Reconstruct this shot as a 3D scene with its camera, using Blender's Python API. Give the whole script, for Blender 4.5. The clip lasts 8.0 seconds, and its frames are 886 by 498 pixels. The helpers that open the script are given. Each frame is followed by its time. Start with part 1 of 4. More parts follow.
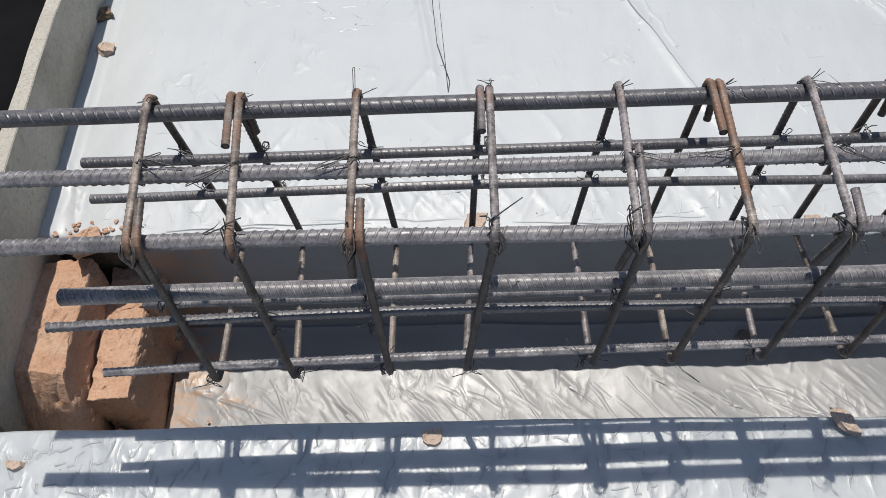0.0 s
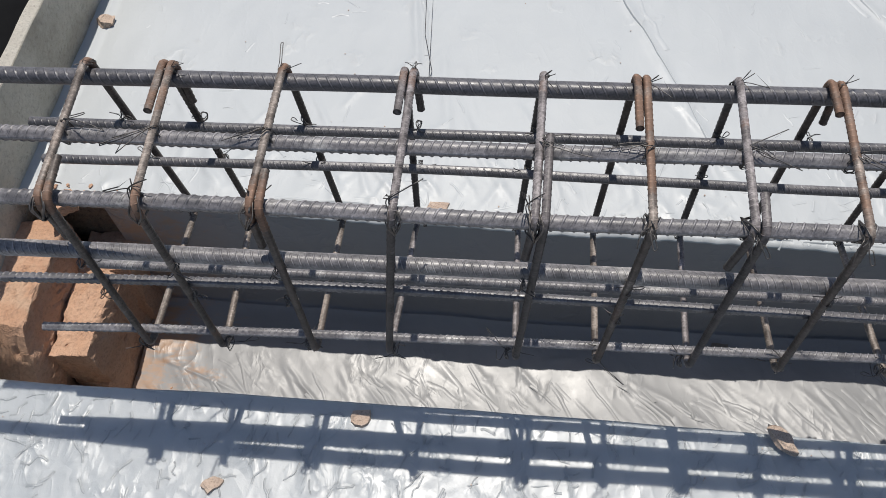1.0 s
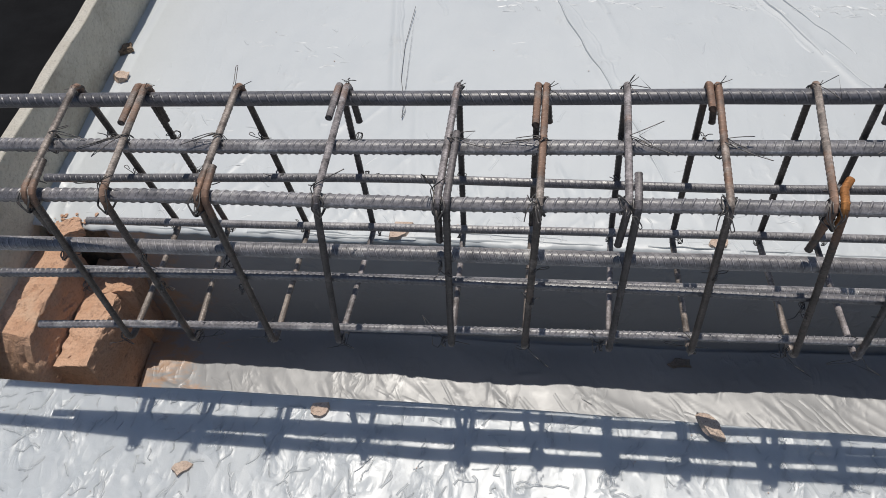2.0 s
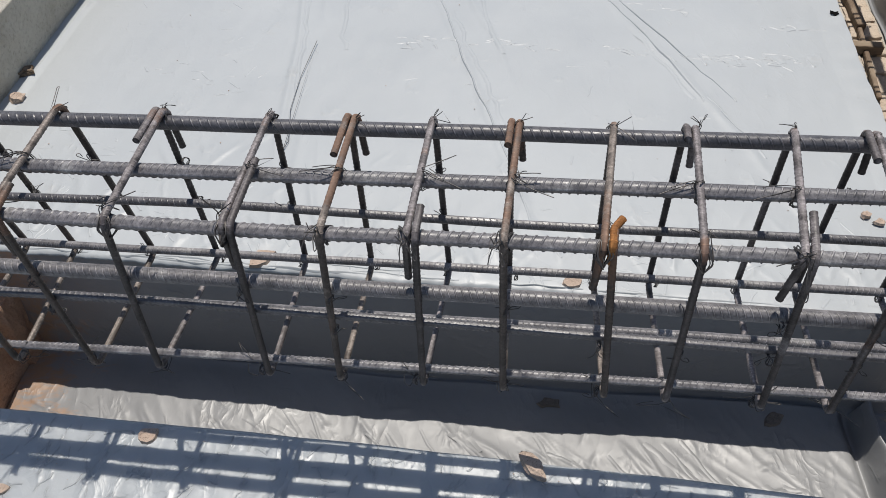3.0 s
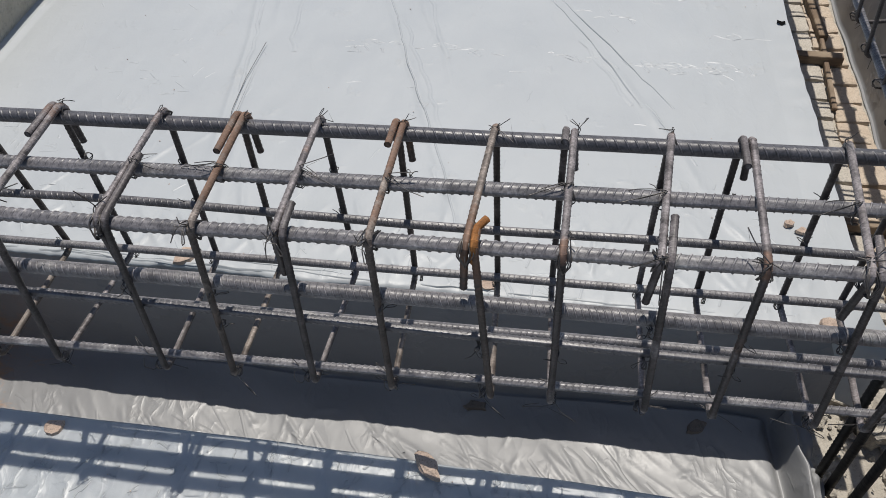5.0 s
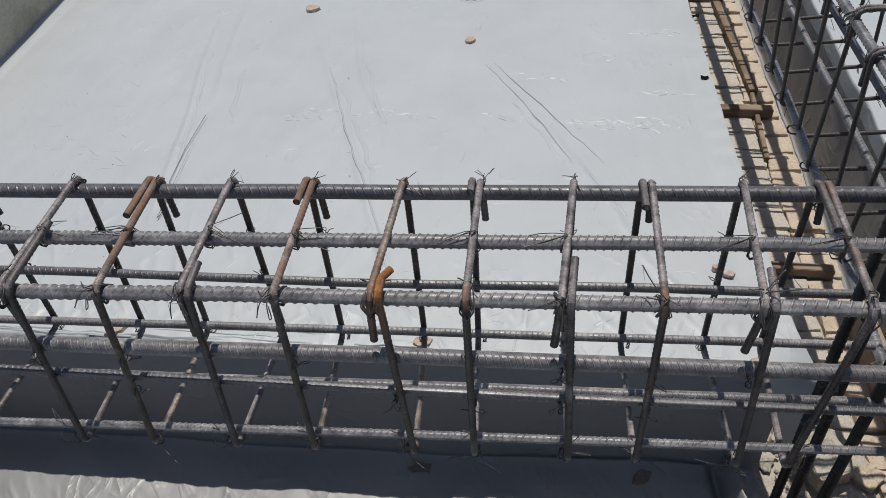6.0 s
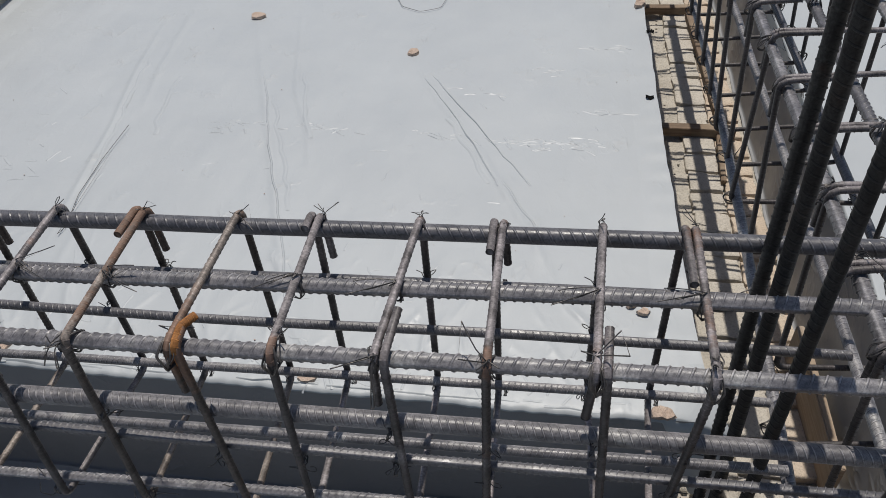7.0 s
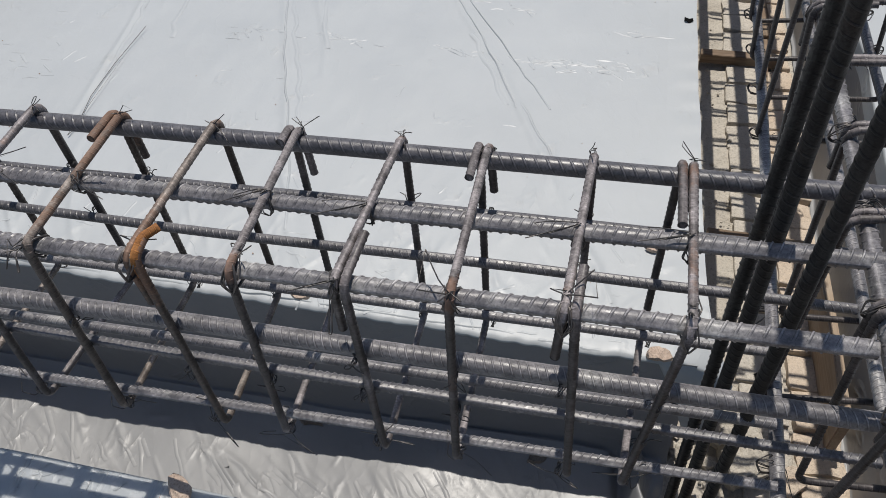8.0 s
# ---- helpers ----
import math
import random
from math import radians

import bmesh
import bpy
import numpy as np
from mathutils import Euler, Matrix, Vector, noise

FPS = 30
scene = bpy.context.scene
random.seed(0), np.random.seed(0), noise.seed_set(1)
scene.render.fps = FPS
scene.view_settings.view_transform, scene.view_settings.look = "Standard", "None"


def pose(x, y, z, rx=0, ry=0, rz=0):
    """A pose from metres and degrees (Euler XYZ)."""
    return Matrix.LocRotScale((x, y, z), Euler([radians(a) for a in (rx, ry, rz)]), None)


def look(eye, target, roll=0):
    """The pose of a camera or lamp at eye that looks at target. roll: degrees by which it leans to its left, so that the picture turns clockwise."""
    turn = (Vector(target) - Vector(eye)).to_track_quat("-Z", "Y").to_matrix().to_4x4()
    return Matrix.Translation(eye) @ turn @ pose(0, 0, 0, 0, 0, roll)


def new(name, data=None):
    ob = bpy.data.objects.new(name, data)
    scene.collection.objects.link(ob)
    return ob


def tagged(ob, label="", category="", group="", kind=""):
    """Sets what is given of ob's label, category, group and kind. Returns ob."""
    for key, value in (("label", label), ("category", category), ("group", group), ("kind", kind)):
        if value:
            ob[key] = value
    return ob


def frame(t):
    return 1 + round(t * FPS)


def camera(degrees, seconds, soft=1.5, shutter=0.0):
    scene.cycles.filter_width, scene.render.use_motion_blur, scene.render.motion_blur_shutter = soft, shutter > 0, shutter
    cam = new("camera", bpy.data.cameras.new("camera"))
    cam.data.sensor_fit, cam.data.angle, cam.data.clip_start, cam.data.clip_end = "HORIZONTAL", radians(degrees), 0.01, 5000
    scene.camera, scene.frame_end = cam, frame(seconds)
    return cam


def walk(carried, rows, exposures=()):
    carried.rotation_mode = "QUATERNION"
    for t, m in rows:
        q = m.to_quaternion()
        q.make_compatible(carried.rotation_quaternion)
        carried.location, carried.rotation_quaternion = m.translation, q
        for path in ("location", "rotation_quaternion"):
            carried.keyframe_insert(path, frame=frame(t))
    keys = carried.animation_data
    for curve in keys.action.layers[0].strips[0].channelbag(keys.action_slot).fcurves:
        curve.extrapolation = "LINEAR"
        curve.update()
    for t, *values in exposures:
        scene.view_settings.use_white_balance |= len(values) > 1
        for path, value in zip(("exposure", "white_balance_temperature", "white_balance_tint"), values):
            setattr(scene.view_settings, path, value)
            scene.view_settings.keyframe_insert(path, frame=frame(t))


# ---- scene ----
cam = camera(59.4, 8.0, soft=0.3)
PATH = [
    (0, (-0.599, -0.604, 1.521), (-0.573, 0.465, -0.169), -0.3),
    (0.5, (-0.438, -0.594, 1.508), (-0.468, 0.479, -0.179), 0.3),
    (1, (-0.374, -0.63, 1.505), (-0.485, 0.441, -0.181), -2.2),
    (1.2, (-0.351, -0.665, 1.506), (-0.508, 0.407, -0.175), -3.8),
    (2.3, (-0.056, -0.858, 1.545), (-0.295, 0.416, 0.022), -7.0),
    (2.5, (0.004, -0.849, 1.54), (-0.23, 0.437, 0.027), -6.8),
    (3, (0.193, -0.81, 1.508), (-0.032, 0.493, 0.007), -4.1),
    (3.5, (0.337, -0.785, 1.507), (0.109, 0.525, 0.013), -3.8),
    (4, (0.415, -0.773, 1.513), (0.17, 0.539, 0.023), -3.7),
    (5.3, (0.426, -0.82, 1.493), (0.169, 0.492, 0.005), -4.0),
    (5.5, (0.449, -0.832, 1.492), (0.195, 0.485, 0.009), -5.8),
    (6, (0.538, -0.814, 1.477), (0.335, 0.632, 0.111), -4.3),
    (6.5, (0.681, -0.727, 1.451), (0.481, 0.728, 0.094), -4.0),
    (7, (0.813, -0.654, 1.425), (0.571, 0.795, 0.068), -3.9),
    (7.5, (0.874, -0.611, 1.399), (0.529, 0.77, -0.005), -4.7),
    (8, (0.904, -0.591, 1.382), (0.564, 0.694, -0.112), -4.5),
]
walk(cam, [(t, look(eye, target, roll)) for t, eye, target, roll in PATH],
     exposures=((0, 0.05), (1, -0.02), (2.5, -0.11), (4, -0.19), (5.5, -0.23), (6.5, -0.36), (7.2, -0.33), (8, -0.19)))

# ---- world, sun, exposure ----
SUN_ELEVATION = 72.6
world = bpy.data.worlds.new("sky")
scene.world = world
world.use_nodes = True
wn = world.node_tree
sky = wn.nodes.new("ShaderNodeTexSky")
sky.sky_type, sky.sun_disc = "NISHITA", False
sky.sun_elevation, sky.sun_rotation = radians(SUN_ELEVATION), 0.0
wn.nodes["Background"].inputs["Strength"].default_value = 0.100
wn.links.new(sky.outputs[0], wn.nodes["Background"].inputs["Color"])

sun = new("sun", bpy.data.lights.new("sun", "SUN"))
sun.data.energy, sun.data.angle, sun.data.color = 4.4, radians(0.53), (1.0, 0.945, 0.865)
sun.matrix_world = look((-0.26, 10 * math.cos(radians(SUN_ELEVATION)), 10 * math.sin(radians(SUN_ELEVATION))), (0, 0, 0))


# ---- materials ----
def material(name):
    m = bpy.data.materials.new(name)
    m.use_nodes = True
    t = m.node_tree
    return m, t, t.nodes["Principled BSDF"]


def node(t, kind, **values):
    n = t.nodes.new(kind)
    for key, value in values.items():
        n.inputs[key].default_value = value
    return n


def coords(t, stretch=(1, 1, 1)):
    c = t.nodes.new("ShaderNodeTexCoord")
    m = node(t, "ShaderNodeMapping", Scale=stretch)
    t.links.new(c.outputs["Object"], m.inputs["Vector"])
    return m.outputs["Vector"]


def noise_of(t, vector, scale, detail=4.0, rough=0.55, twist=0.0):
    n = node(t, "ShaderNodeTexNoise", Scale=scale, Detail=detail, Roughness=rough, Distortion=twist)
    t.links.new(vector, n.inputs["Vector"])
    return n.outputs["Fac"]


def ramp(t, fac, stops):
    r = t.nodes.new("ShaderNodeValToRGB")
    e = r.color_ramp.elements
    while len(e) < len(stops):
        e.new(0.5)
    for k, (at, colour) in zip(e, stops):
        k.position = at
        k.color = (*colour, 1) if len(colour) == 3 else colour
    t.links.new(fac, r.inputs["Fac"])
    return r.outputs["Color"]


def grey(v):
    return (v, v, v)


def mix(t, fac, a, b, mode="MIX"):
    n = t.nodes.new("ShaderNodeMix")
    n.data_type, n.blend_type = "RGBA", mode
    for socket, value in ((n.inputs["Factor"], fac), (n.inputs[6], a), (n.inputs[7], b)):
        if hasattr(value, "is_output"):
            t.links.new(value, socket)
        else:
            socket.default_value = value if isinstance(value, float) else (*value, 1)
    return n.outputs[2]


def bump(t, b, height, strength, distance):
    n = node(t, "ShaderNodeBump", Strength=strength, Distance=distance)
    t.links.new(height, n.inputs["Height"])
    t.links.new(n.outputs["Normal"], b.inputs["Normal"])


def steel(name, dark, light, rust, rust_from, dust=(0.46, 0.45, 0.43), dust_from=0.62, shine=0.9, rough=0.40, worn=0.5, ior=1.5):
    """Hot-rolled bar: dull oxide skin, cement dust and rust; worn paler ribs and the shade at their foot are in the
    colour.
    """
    m, t, b = material(name)
    v = coords(t)
    base = ramp(t, noise_of(t, v, 26.0, 5.0), ((0.3, dark), (0.72, light)))
    base = mix(t, ramp(t, noise_of(t, v, 9.0, 6.0, 0.7), ((dust_from, grey(0)), (dust_from + 0.2, grey(0.7)))), base, dust)
    patch = ramp(t, noise_of(t, v, 13.0, 5.0, 0.65), ((rust_from, grey(0)), (rust_from + 0.12, grey(1))))
    base = mix(t, patch, base, rust)
    fleck = ramp(t, noise_of(t, v, 230.0, 3.0, 0.6), ((0.34, grey(0.66)), (0.62, grey(1.22))))
    base = mix(t, 1.0, base, fleck, "MULTIPLY")
    # level runs mixed towards the dust colour: their sunlit look is in the colour
    sunlit_run = t.nodes.new("ShaderNodeAttribute")
    sunlit_run.attribute_name = "sunlit_run"
    paling = ramp(t, noise_of(t, v, 34.0, 5.0, 0.65), ((0.36, grey(0.12)), (0.60, grey(0.88))))
    base = mix(t, mix(t, 1.0, sunlit_run.outputs["Color"], paling, "MULTIPLY"), base, mix(t, 1.0, dust, fleck, "MULTIPLY"))
    corrosion = t.nodes.new("ShaderNodeAttribute")
    corrosion.attribute_name = "corrosion"
    spread = t.nodes.new("ShaderNodeMath")
    spread.operation = "MULTIPLY_ADD"
    t.links.new(noise_of(t, v, 55.0, 4.0, 0.7), spread.inputs[0])
    spread.inputs[1].default_value = 0.9
    t.links.new(corrosion.outputs["Fac"], spread.inputs[2])
    rusted = ramp(t, spread.outputs[0], ((0.74, grey(0)), (1.30, grey(0.78))))
    bloom = ramp(t, noise_of(t, v, 90.0, 4.0, 0.7), ((0.3, (0.125, 0.068, 0.043)), (0.7, (0.225, 0.128, 0.082))))
    base = mix(t, rusted, base, bloom)
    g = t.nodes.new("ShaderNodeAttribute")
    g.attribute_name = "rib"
    # groove shade painted at the rib feet; crests paler from wear and caught light
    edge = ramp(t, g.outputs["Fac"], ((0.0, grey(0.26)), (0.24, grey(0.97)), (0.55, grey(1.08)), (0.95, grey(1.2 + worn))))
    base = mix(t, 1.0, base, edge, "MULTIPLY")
    t.links.new(base, b.inputs["Base Color"])
    b.inputs["Specular IOR Level"].default_value = shine
    b.inputs["IOR"].default_value = ior
    gloss = ramp(t, noise_of(t, v, 60.0, 3.0), ((0.3, grey(rough - 0.08)), (0.75, grey(rough + 0.16))))
    t.links.new(mix(t, rusted, gloss, grey(0.75)), b.inputs["Roughness"])
    bump(t, b, noise_of(t, v, 420.0, 3.0), 0.3, 0.0012)
    return m


BAR = steel("mill_scale_steel", (0.053, 0.051, 0.056), (0.124, 0.119, 0.128), (0.106, 0.078, 0.064), 0.72, rough=0.38, shine=0.5, dust=(0.30, 0.288, 0.305), ior=1.6)
BAR_DUSTY = steel("dusty_steel", (0.085, 0.081, 0.085), (0.207, 0.197, 0.204), (0.166, 0.128, 0.110), 0.66, dust_from=0.54, rough=0.40, shine=0.5, ior=1.6)
LINK = steel("stirrup_steel", (0.030, 0.026, 0.025), (0.072, 0.061, 0.059), (0.080, 0.049, 0.037), 0.64, rough=0.46, shine=0.4, dust_from=0.56, dust=(0.29, 0.261, 0.26))
LINK_RUSTY = steel("rusted_stirrup_steel", (0.036, 0.028, 0.024), (0.086, 0.068, 0.058), (0.092, 0.057, 0.039), 0.60, shine=0.4, rough=0.48, dust_from=0.56, dust=(0.29, 0.245, 0.212))
HOOK_RUST = steel("orange_rusted_steel", (0.194, 0.081, 0.027), (0.323, 0.142, 0.048), (0.362, 0.168, 0.055), 0.5, shine=0.2, rough=0.7)
COLUMN = steel("dark_column_steel", (0.016, 0.015, 0.015), (0.037, 0.036, 0.034), (0.032, 0.023, 0.019), 0.6, dust_from=0.8, shine=0.25, rough=0.5, worn=0.3)

m, t, b = material("annealed_wire")
b.inputs["Base Color"].default_value, b.inputs["Metallic"].default_value, b.inputs["Roughness"].default_value = (0.05, 0.047, 0.045, 1), 0.6, 0.45
t.links.new(ramp(t, noise_of(t, coords(t), 90.0), ((0.35, (0.04, 0.04, 0.042)), (0.75, (0.19, 0.17, 0.155)))), b.inputs["Base Color"])
WIRE = m


def plastic(name, low, high, dirt, dirt_from, crinkle, rough, crushed=0.0, crush_from=0.5, sheen=0.5):
    """Polythene film: pale and glossy, finely crinkled, with a film of dust."""
    m, t, b = material(name)
    v = coords(t)
    base = ramp(t, noise_of(t, v, 1.6, 5.0, 0.6), ((0.3, low), (0.7, high)))
    base = mix(t, ramp(t, noise_of(t, v, 7.0, 8.0, 0.7), ((dirt_from, grey(0)), (dirt_from + 0.25, grey(0.55)))), base, dirt)
    t.links.new(base, b.inputs["Base Color"])
    t.links.new(ramp(t, noise_of(t, v, 5.0, 6.0, 0.7), ((0.3, grey(rough)), (0.75, grey(rough + 0.22)))), b.inputs["Roughness"])
    b.inputs["Specular IOR Level"].default_value = sheen
    fine = noise_of(t, v, 30.0, 5.0, 0.6, 0.4)
    broad = noise_of(t, coords(t, (1.0, 0.35, 1.0)), 12.0, 3.0, 0.5, 0.6)
    h = t.nodes.new("ShaderNodeMath")
    h.operation = "ADD"
    t.links.new(fine, h.inputs[0])
    t.links.new(broad, h.inputs[1])
    bump(t, b, h.outputs[0], crinkle, 0.006)
    if crushed:
        # patches of fine crushed film: thin sharp ridges
        ridge = node(t, "ShaderNodeTexNoise", Scale=24.0, Detail=3.0, Roughness=0.5, Lacunarity=2.2, Distortion=0.5)
        ridge.noise_type = "RIDGED_MULTIFRACTAL"
        ridge.inputs["Offset"].default_value, ridge.inputs["Gain"].default_value = 0.9, 1.2
        t.links.new(coords(t, (1.0, 0.5, 1.0)), ridge.inputs["Vector"])
        tamed = t.nodes.new("ShaderNodeMath")
        tamed.operation = "MULTIPLY"
        tamed.inputs[1].default_value = 0.4
        t.links.new(ridge.outputs["Fac"], tamed.inputs[0])
        where = ramp(t, noise_of(t, v, 7.0, 3.0, 0.5), ((crush_from, grey(0.12)), (crush_from + 0.12, grey(1))))
        high = mix(t, 1.0, where, ramp(t, tamed.outputs[0], ((0.0, grey(0)), (1.0, grey(1)))), "MULTIPLY")
        second = node(t, "ShaderNodeBump", Strength=crushed, Distance=0.016)
        t.links.new(high, second.inputs["Height"])
        first = b.inputs["Normal"].links[0].from_socket
        t.links.new(first, second.inputs["Normal"])
        t.links.new(second.outputs["Normal"], b.inputs["Normal"])
    return m


FILM = plastic("pale_polythene", (0.376, 0.395, 0.405), (0.412, 0.432, 0.441), (0.374, 0.355, 0.324), 0.60, 0.08, 0.37, 0.38, 0.60)
FILM_NEAR = plastic("crinkled_polythene", (0.346, 0.367, 0.383), (0.380, 0.402, 0.414), (0.374, 0.367, 0.355), 0.62, 0.12, 0.29, 0.65, 0.47, 0.45)
film = FILM_NEAR.node_tree.nodes["Principled BSDF"]
film.subsurface_method = "BURLEY"
film.inputs["Subsurface Weight"].default_value, film.inputs["Subsurface Scale"].default_value = 0.5, 0.03
film.inputs["Subsurface Radius"].default_value = (1.0, 1.0, 1.0)
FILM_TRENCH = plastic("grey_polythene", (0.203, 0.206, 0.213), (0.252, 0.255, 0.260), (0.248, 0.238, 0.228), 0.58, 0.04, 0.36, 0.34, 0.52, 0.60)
t = FILM_TRENCH.node_tree
b = t.nodes["Principled BSDF"]
film = b.inputs["Base Color"].links[0].from_socket
split = t.nodes.new("ShaderNodeSeparateXYZ")
t.links.new(coords(t), split.inputs[0])
end = t.nodes.new("ShaderNodeMapRange")
for key, value in (("From Min", -0.85), ("From Max", -1.25), ("To Min", 0.0), ("To Max", 0.42)):
    end.inputs[key].default_value = value
t.links.new(split.outputs["X"], end.inputs["Value"])
smear = t.nodes.new("ShaderNodeMath")
smear.operation = "ADD"
t.links.new(end.outputs[0], smear.inputs[0])
t.links.new(noise_of(t, coords(t, (1.0, 2.2, 1.0)), 14.0, 7.0, 0.72, 0.3), smear.inputs[1])
t.links.new(mix(t, ramp(t, smear.outputs[0], ((0.82, grey(0)), (1.0, grey(0.8)))), film, (0.34, 0.21, 0.13)), b.inputs["Base Color"])

# near-black of the torn scraps, also used as the deep shade behind the plank
SCRAP_VOID_BLACK = plastic("scrap_and_void_black", (0.0015, 0.0015, 0.0018), (0.004, 0.004, 0.0045), (0.009, 0.008, 0.007), 0.6, 0.1, 0.75)
SCRAP_VOID_BLACK.node_tree.nodes["Principled BSDF"].inputs["Specular IOR Level"].default_value = 0.12


def mineral(name, low, high, stain, stain_from, scale, relief, pores=0.0, grit=0.9):
    """Stone-like surface: two-scale colour, stains, grain and pits."""
    m, t, b = material(name)
    v = coords(t)
    info = t.nodes.new("ShaderNodeObjectInfo")
    shift = t.nodes.new("ShaderNodeVectorMath")
    shift.operation = "ADD"
    t.links.new(v, shift.inputs[0])
    t.links.new(info.outputs["Random"], shift.inputs[1])
    v = shift.outputs[0]
    base = ramp(t, noise_of(t, v, scale, 6.0, 0.65), ((0.3, low), (0.7, high)))
    base = mix(t, ramp(t, noise_of(t, v, scale * 0.3, 5.0, 0.7), ((stain_from, grey(0)), (stain_from + 0.14, grey(0.9)))), base, stain)
    base = mix(t, grit, base, ramp(t, noise_of(t, v, scale * 14, 4.0, 0.65), ((0.34, grey(0.48)), (0.46, grey(0.92)), (0.66, grey(1.08)))), "MULTIPLY")
    t.links.new(base, b.inputs["Base Color"])
    b.inputs["Roughness"].default_value = 0.9
    h = ramp(t, noise_of(t, v, scale * 6, 8.0, 0.72), ((0.36, grey(0)), (0.64, grey(1))))
    if pores:
        w = node(t, "ShaderNodeTexVoronoi", Scale=scale * 11)
        t.links.new(v, w.inputs["Vector"])
        h = mix(t, pores, h, ramp(t, w.outputs["Distance"], ((0.0, grey(0)), (0.35, grey(1)))), "MULTIPLY")
    bump(t, b, h, 0.65, relief * 0.45)
    return m


CONCRETE = mineral("rough_concrete", (0.420, 0.382, 0.323), (0.512, 0.475, 0.412), (0.344, 0.302, 0.244), 0.6, 10.0, 0.008, 0.6, 0.6)
PLANK = mineral("weathered_concrete", (0.434, 0.392, 0.319), (0.536, 0.501, 0.424), (0.344, 0.307, 0.243), 0.50, 6.0, 0.014, 0.7, 0.4)
PLANK_EDGE = mineral("broken_concrete", (0.459, 0.424, 0.360), (0.536, 0.504, 0.440), (0.396, 0.358, 0.294), 0.6, 14.0, 0.012, 0.6, 0.5)
CLAY = mineral("fired_clay", (0.472, 0.271, 0.169), (0.555, 0.364, 0.255), (0.555, 0.422, 0.312), 0.55, 9.0, 0.012, 0.7, 0.45)
CLAY_PALE = mineral("mortar_stained_brick", (0.504, 0.407, 0.315), (0.580, 0.496, 0.403), (0.445, 0.286, 0.185), 0.58, 10.0, 0.006, 0.5, 0.5)
TILE_CHIP = mineral("clay_chip", (0.422, 0.312, 0.243), (0.498, 0.396, 0.319), (0.332, 0.211, 0.140), 0.6, 22.0, 0.003)
CLAY_GREY = mineral("cement_smeared_brick", (0.470, 0.433, 0.374), (0.563, 0.521, 0.458), (0.470, 0.344, 0.252), 0.64, 10.0, 0.008, 0.7, 0.55)
WET_SOIL = mineral("damp_soil", (0.19, 0.16, 0.135), (0.25, 0.215, 0.18), (0.15, 0.125, 0.105), 0.5, 12.0, 0.006, 0.3, 0.5)
SOIL = mineral("sandy_soil", (0.166, 0.115, 0.076), (0.243, 0.179, 0.121), (0.128, 0.089, 0.057), 0.5, 5.0, 0.015, 0.3)

m, t, b = material("weathered_timber")
v = coords(t, (30, 1.5, 30))
t.links.new(mix(t, ramp(t, noise_of(t, coords(t), 5.0, 5.0), ((0.45, grey(0)), (0.7, grey(0.7)))), ramp(t, noise_of(t, v, 3.0, 6.0, 0.6, 0.6), ((0.3, (0.10, 0.067, 0.043)), (0.7, (0.23, 0.163, 0.11)))), (0.36, 0.29, 0.21)), b.inputs["Base Color"])
b.inputs["Roughness"].default_value = 0.8
bump(t, b, noise_of(t, v, 5.0, 6.0), 0.5, 0.003)
TIMBER = m

m, t, b = material("pale_formwork_timber")
v = coords(t, (30, 1.5, 30))
t.links.new(mix(t, ramp(t, noise_of(t, coords(t), 7.0, 5.0), ((0.48, grey(0)), (0.72, grey(0.6)))), ramp(t, noise_of(t, v, 3.0, 6.0, 0.6, 0.6), ((0.3, (0.25, 0.185, 0.130)), (0.7, (0.37, 0.29, 0.21)))), (0.42, 0.37, 0.31)), b.inputs["Base Color"])
b.inputs["Roughness"].default_value = 0.8
bump(t, b, noise_of(t, v, 5.0, 6.0), 0.5, 0.003)
PLYWOOD = m


# ---- building helpers ----
def mesh_of(name, verts, quads, mat, smooth=True):
    me = bpy.data.meshes.new(name)
    verts, quads = np.asarray(verts, float), np.asarray(quads, int)
    n = quads.shape[1]
    me.vertices.add(len(verts))
    me.vertices.foreach_set("co", verts.ravel())
    me.loops.add(quads.size)
    me.loops.foreach_set("vertex_index", quads.ravel())
    me.polygons.add(len(quads))
    me.polygons.foreach_set("loop_start", np.arange(0, quads.size, n))
    me.polygons.foreach_set("loop_total", np.full(len(quads), n))
    me.polygons.foreach_set("use_smooth", np.full(len(quads), smooth))
    me.materials.append(mat)
    me.update(calc_edges=True)
    return me


def under(ob, parent, label=""):
    ob.parent = parent
    return tagged(ob, label=label)


def part(name, me, parent, label="", m=None):
    ob = under(new(name, me), parent, label)
    if m is not None:
        ob.matrix_basis = m
    return ob


def thing(name, label, category, group="", at=(0, 0, 0)):
    ob = new(name)
    ob.location = at
    ob.empty_display_size = 0.05
    return tagged(ob, label=label, category=category, group=group)


def resample(points, step):
    p = np.asarray(points, float)
    d = np.r_[0, np.cumsum(np.linalg.norm(np.diff(p, axis=0), axis=1))]
    n = max(2, int(round(d[-1] / step)) + 1)
    s = np.linspace(0, d[-1], n)
    return np.stack([np.interp(s, d, p[:, k]) for k in range(3)], 1), s


def frames_along(p):
    tan = np.gradient(p, axis=0)
    tan /= np.linalg.norm(tan, axis=1)[:, None]
    ref = np.array([0.0, 0.0, 1.0]) if abs(tan[0][2]) < 0.9 else np.array([0.0, 1.0, 0.0])
    a = np.zeros_like(p)
    for k in range(len(p)):
        ref = ref - tan[k] * ref.dot(tan[k])
        ref /= np.linalg.norm(ref)
        a[k] = ref
    return a, np.cross(tan, a)


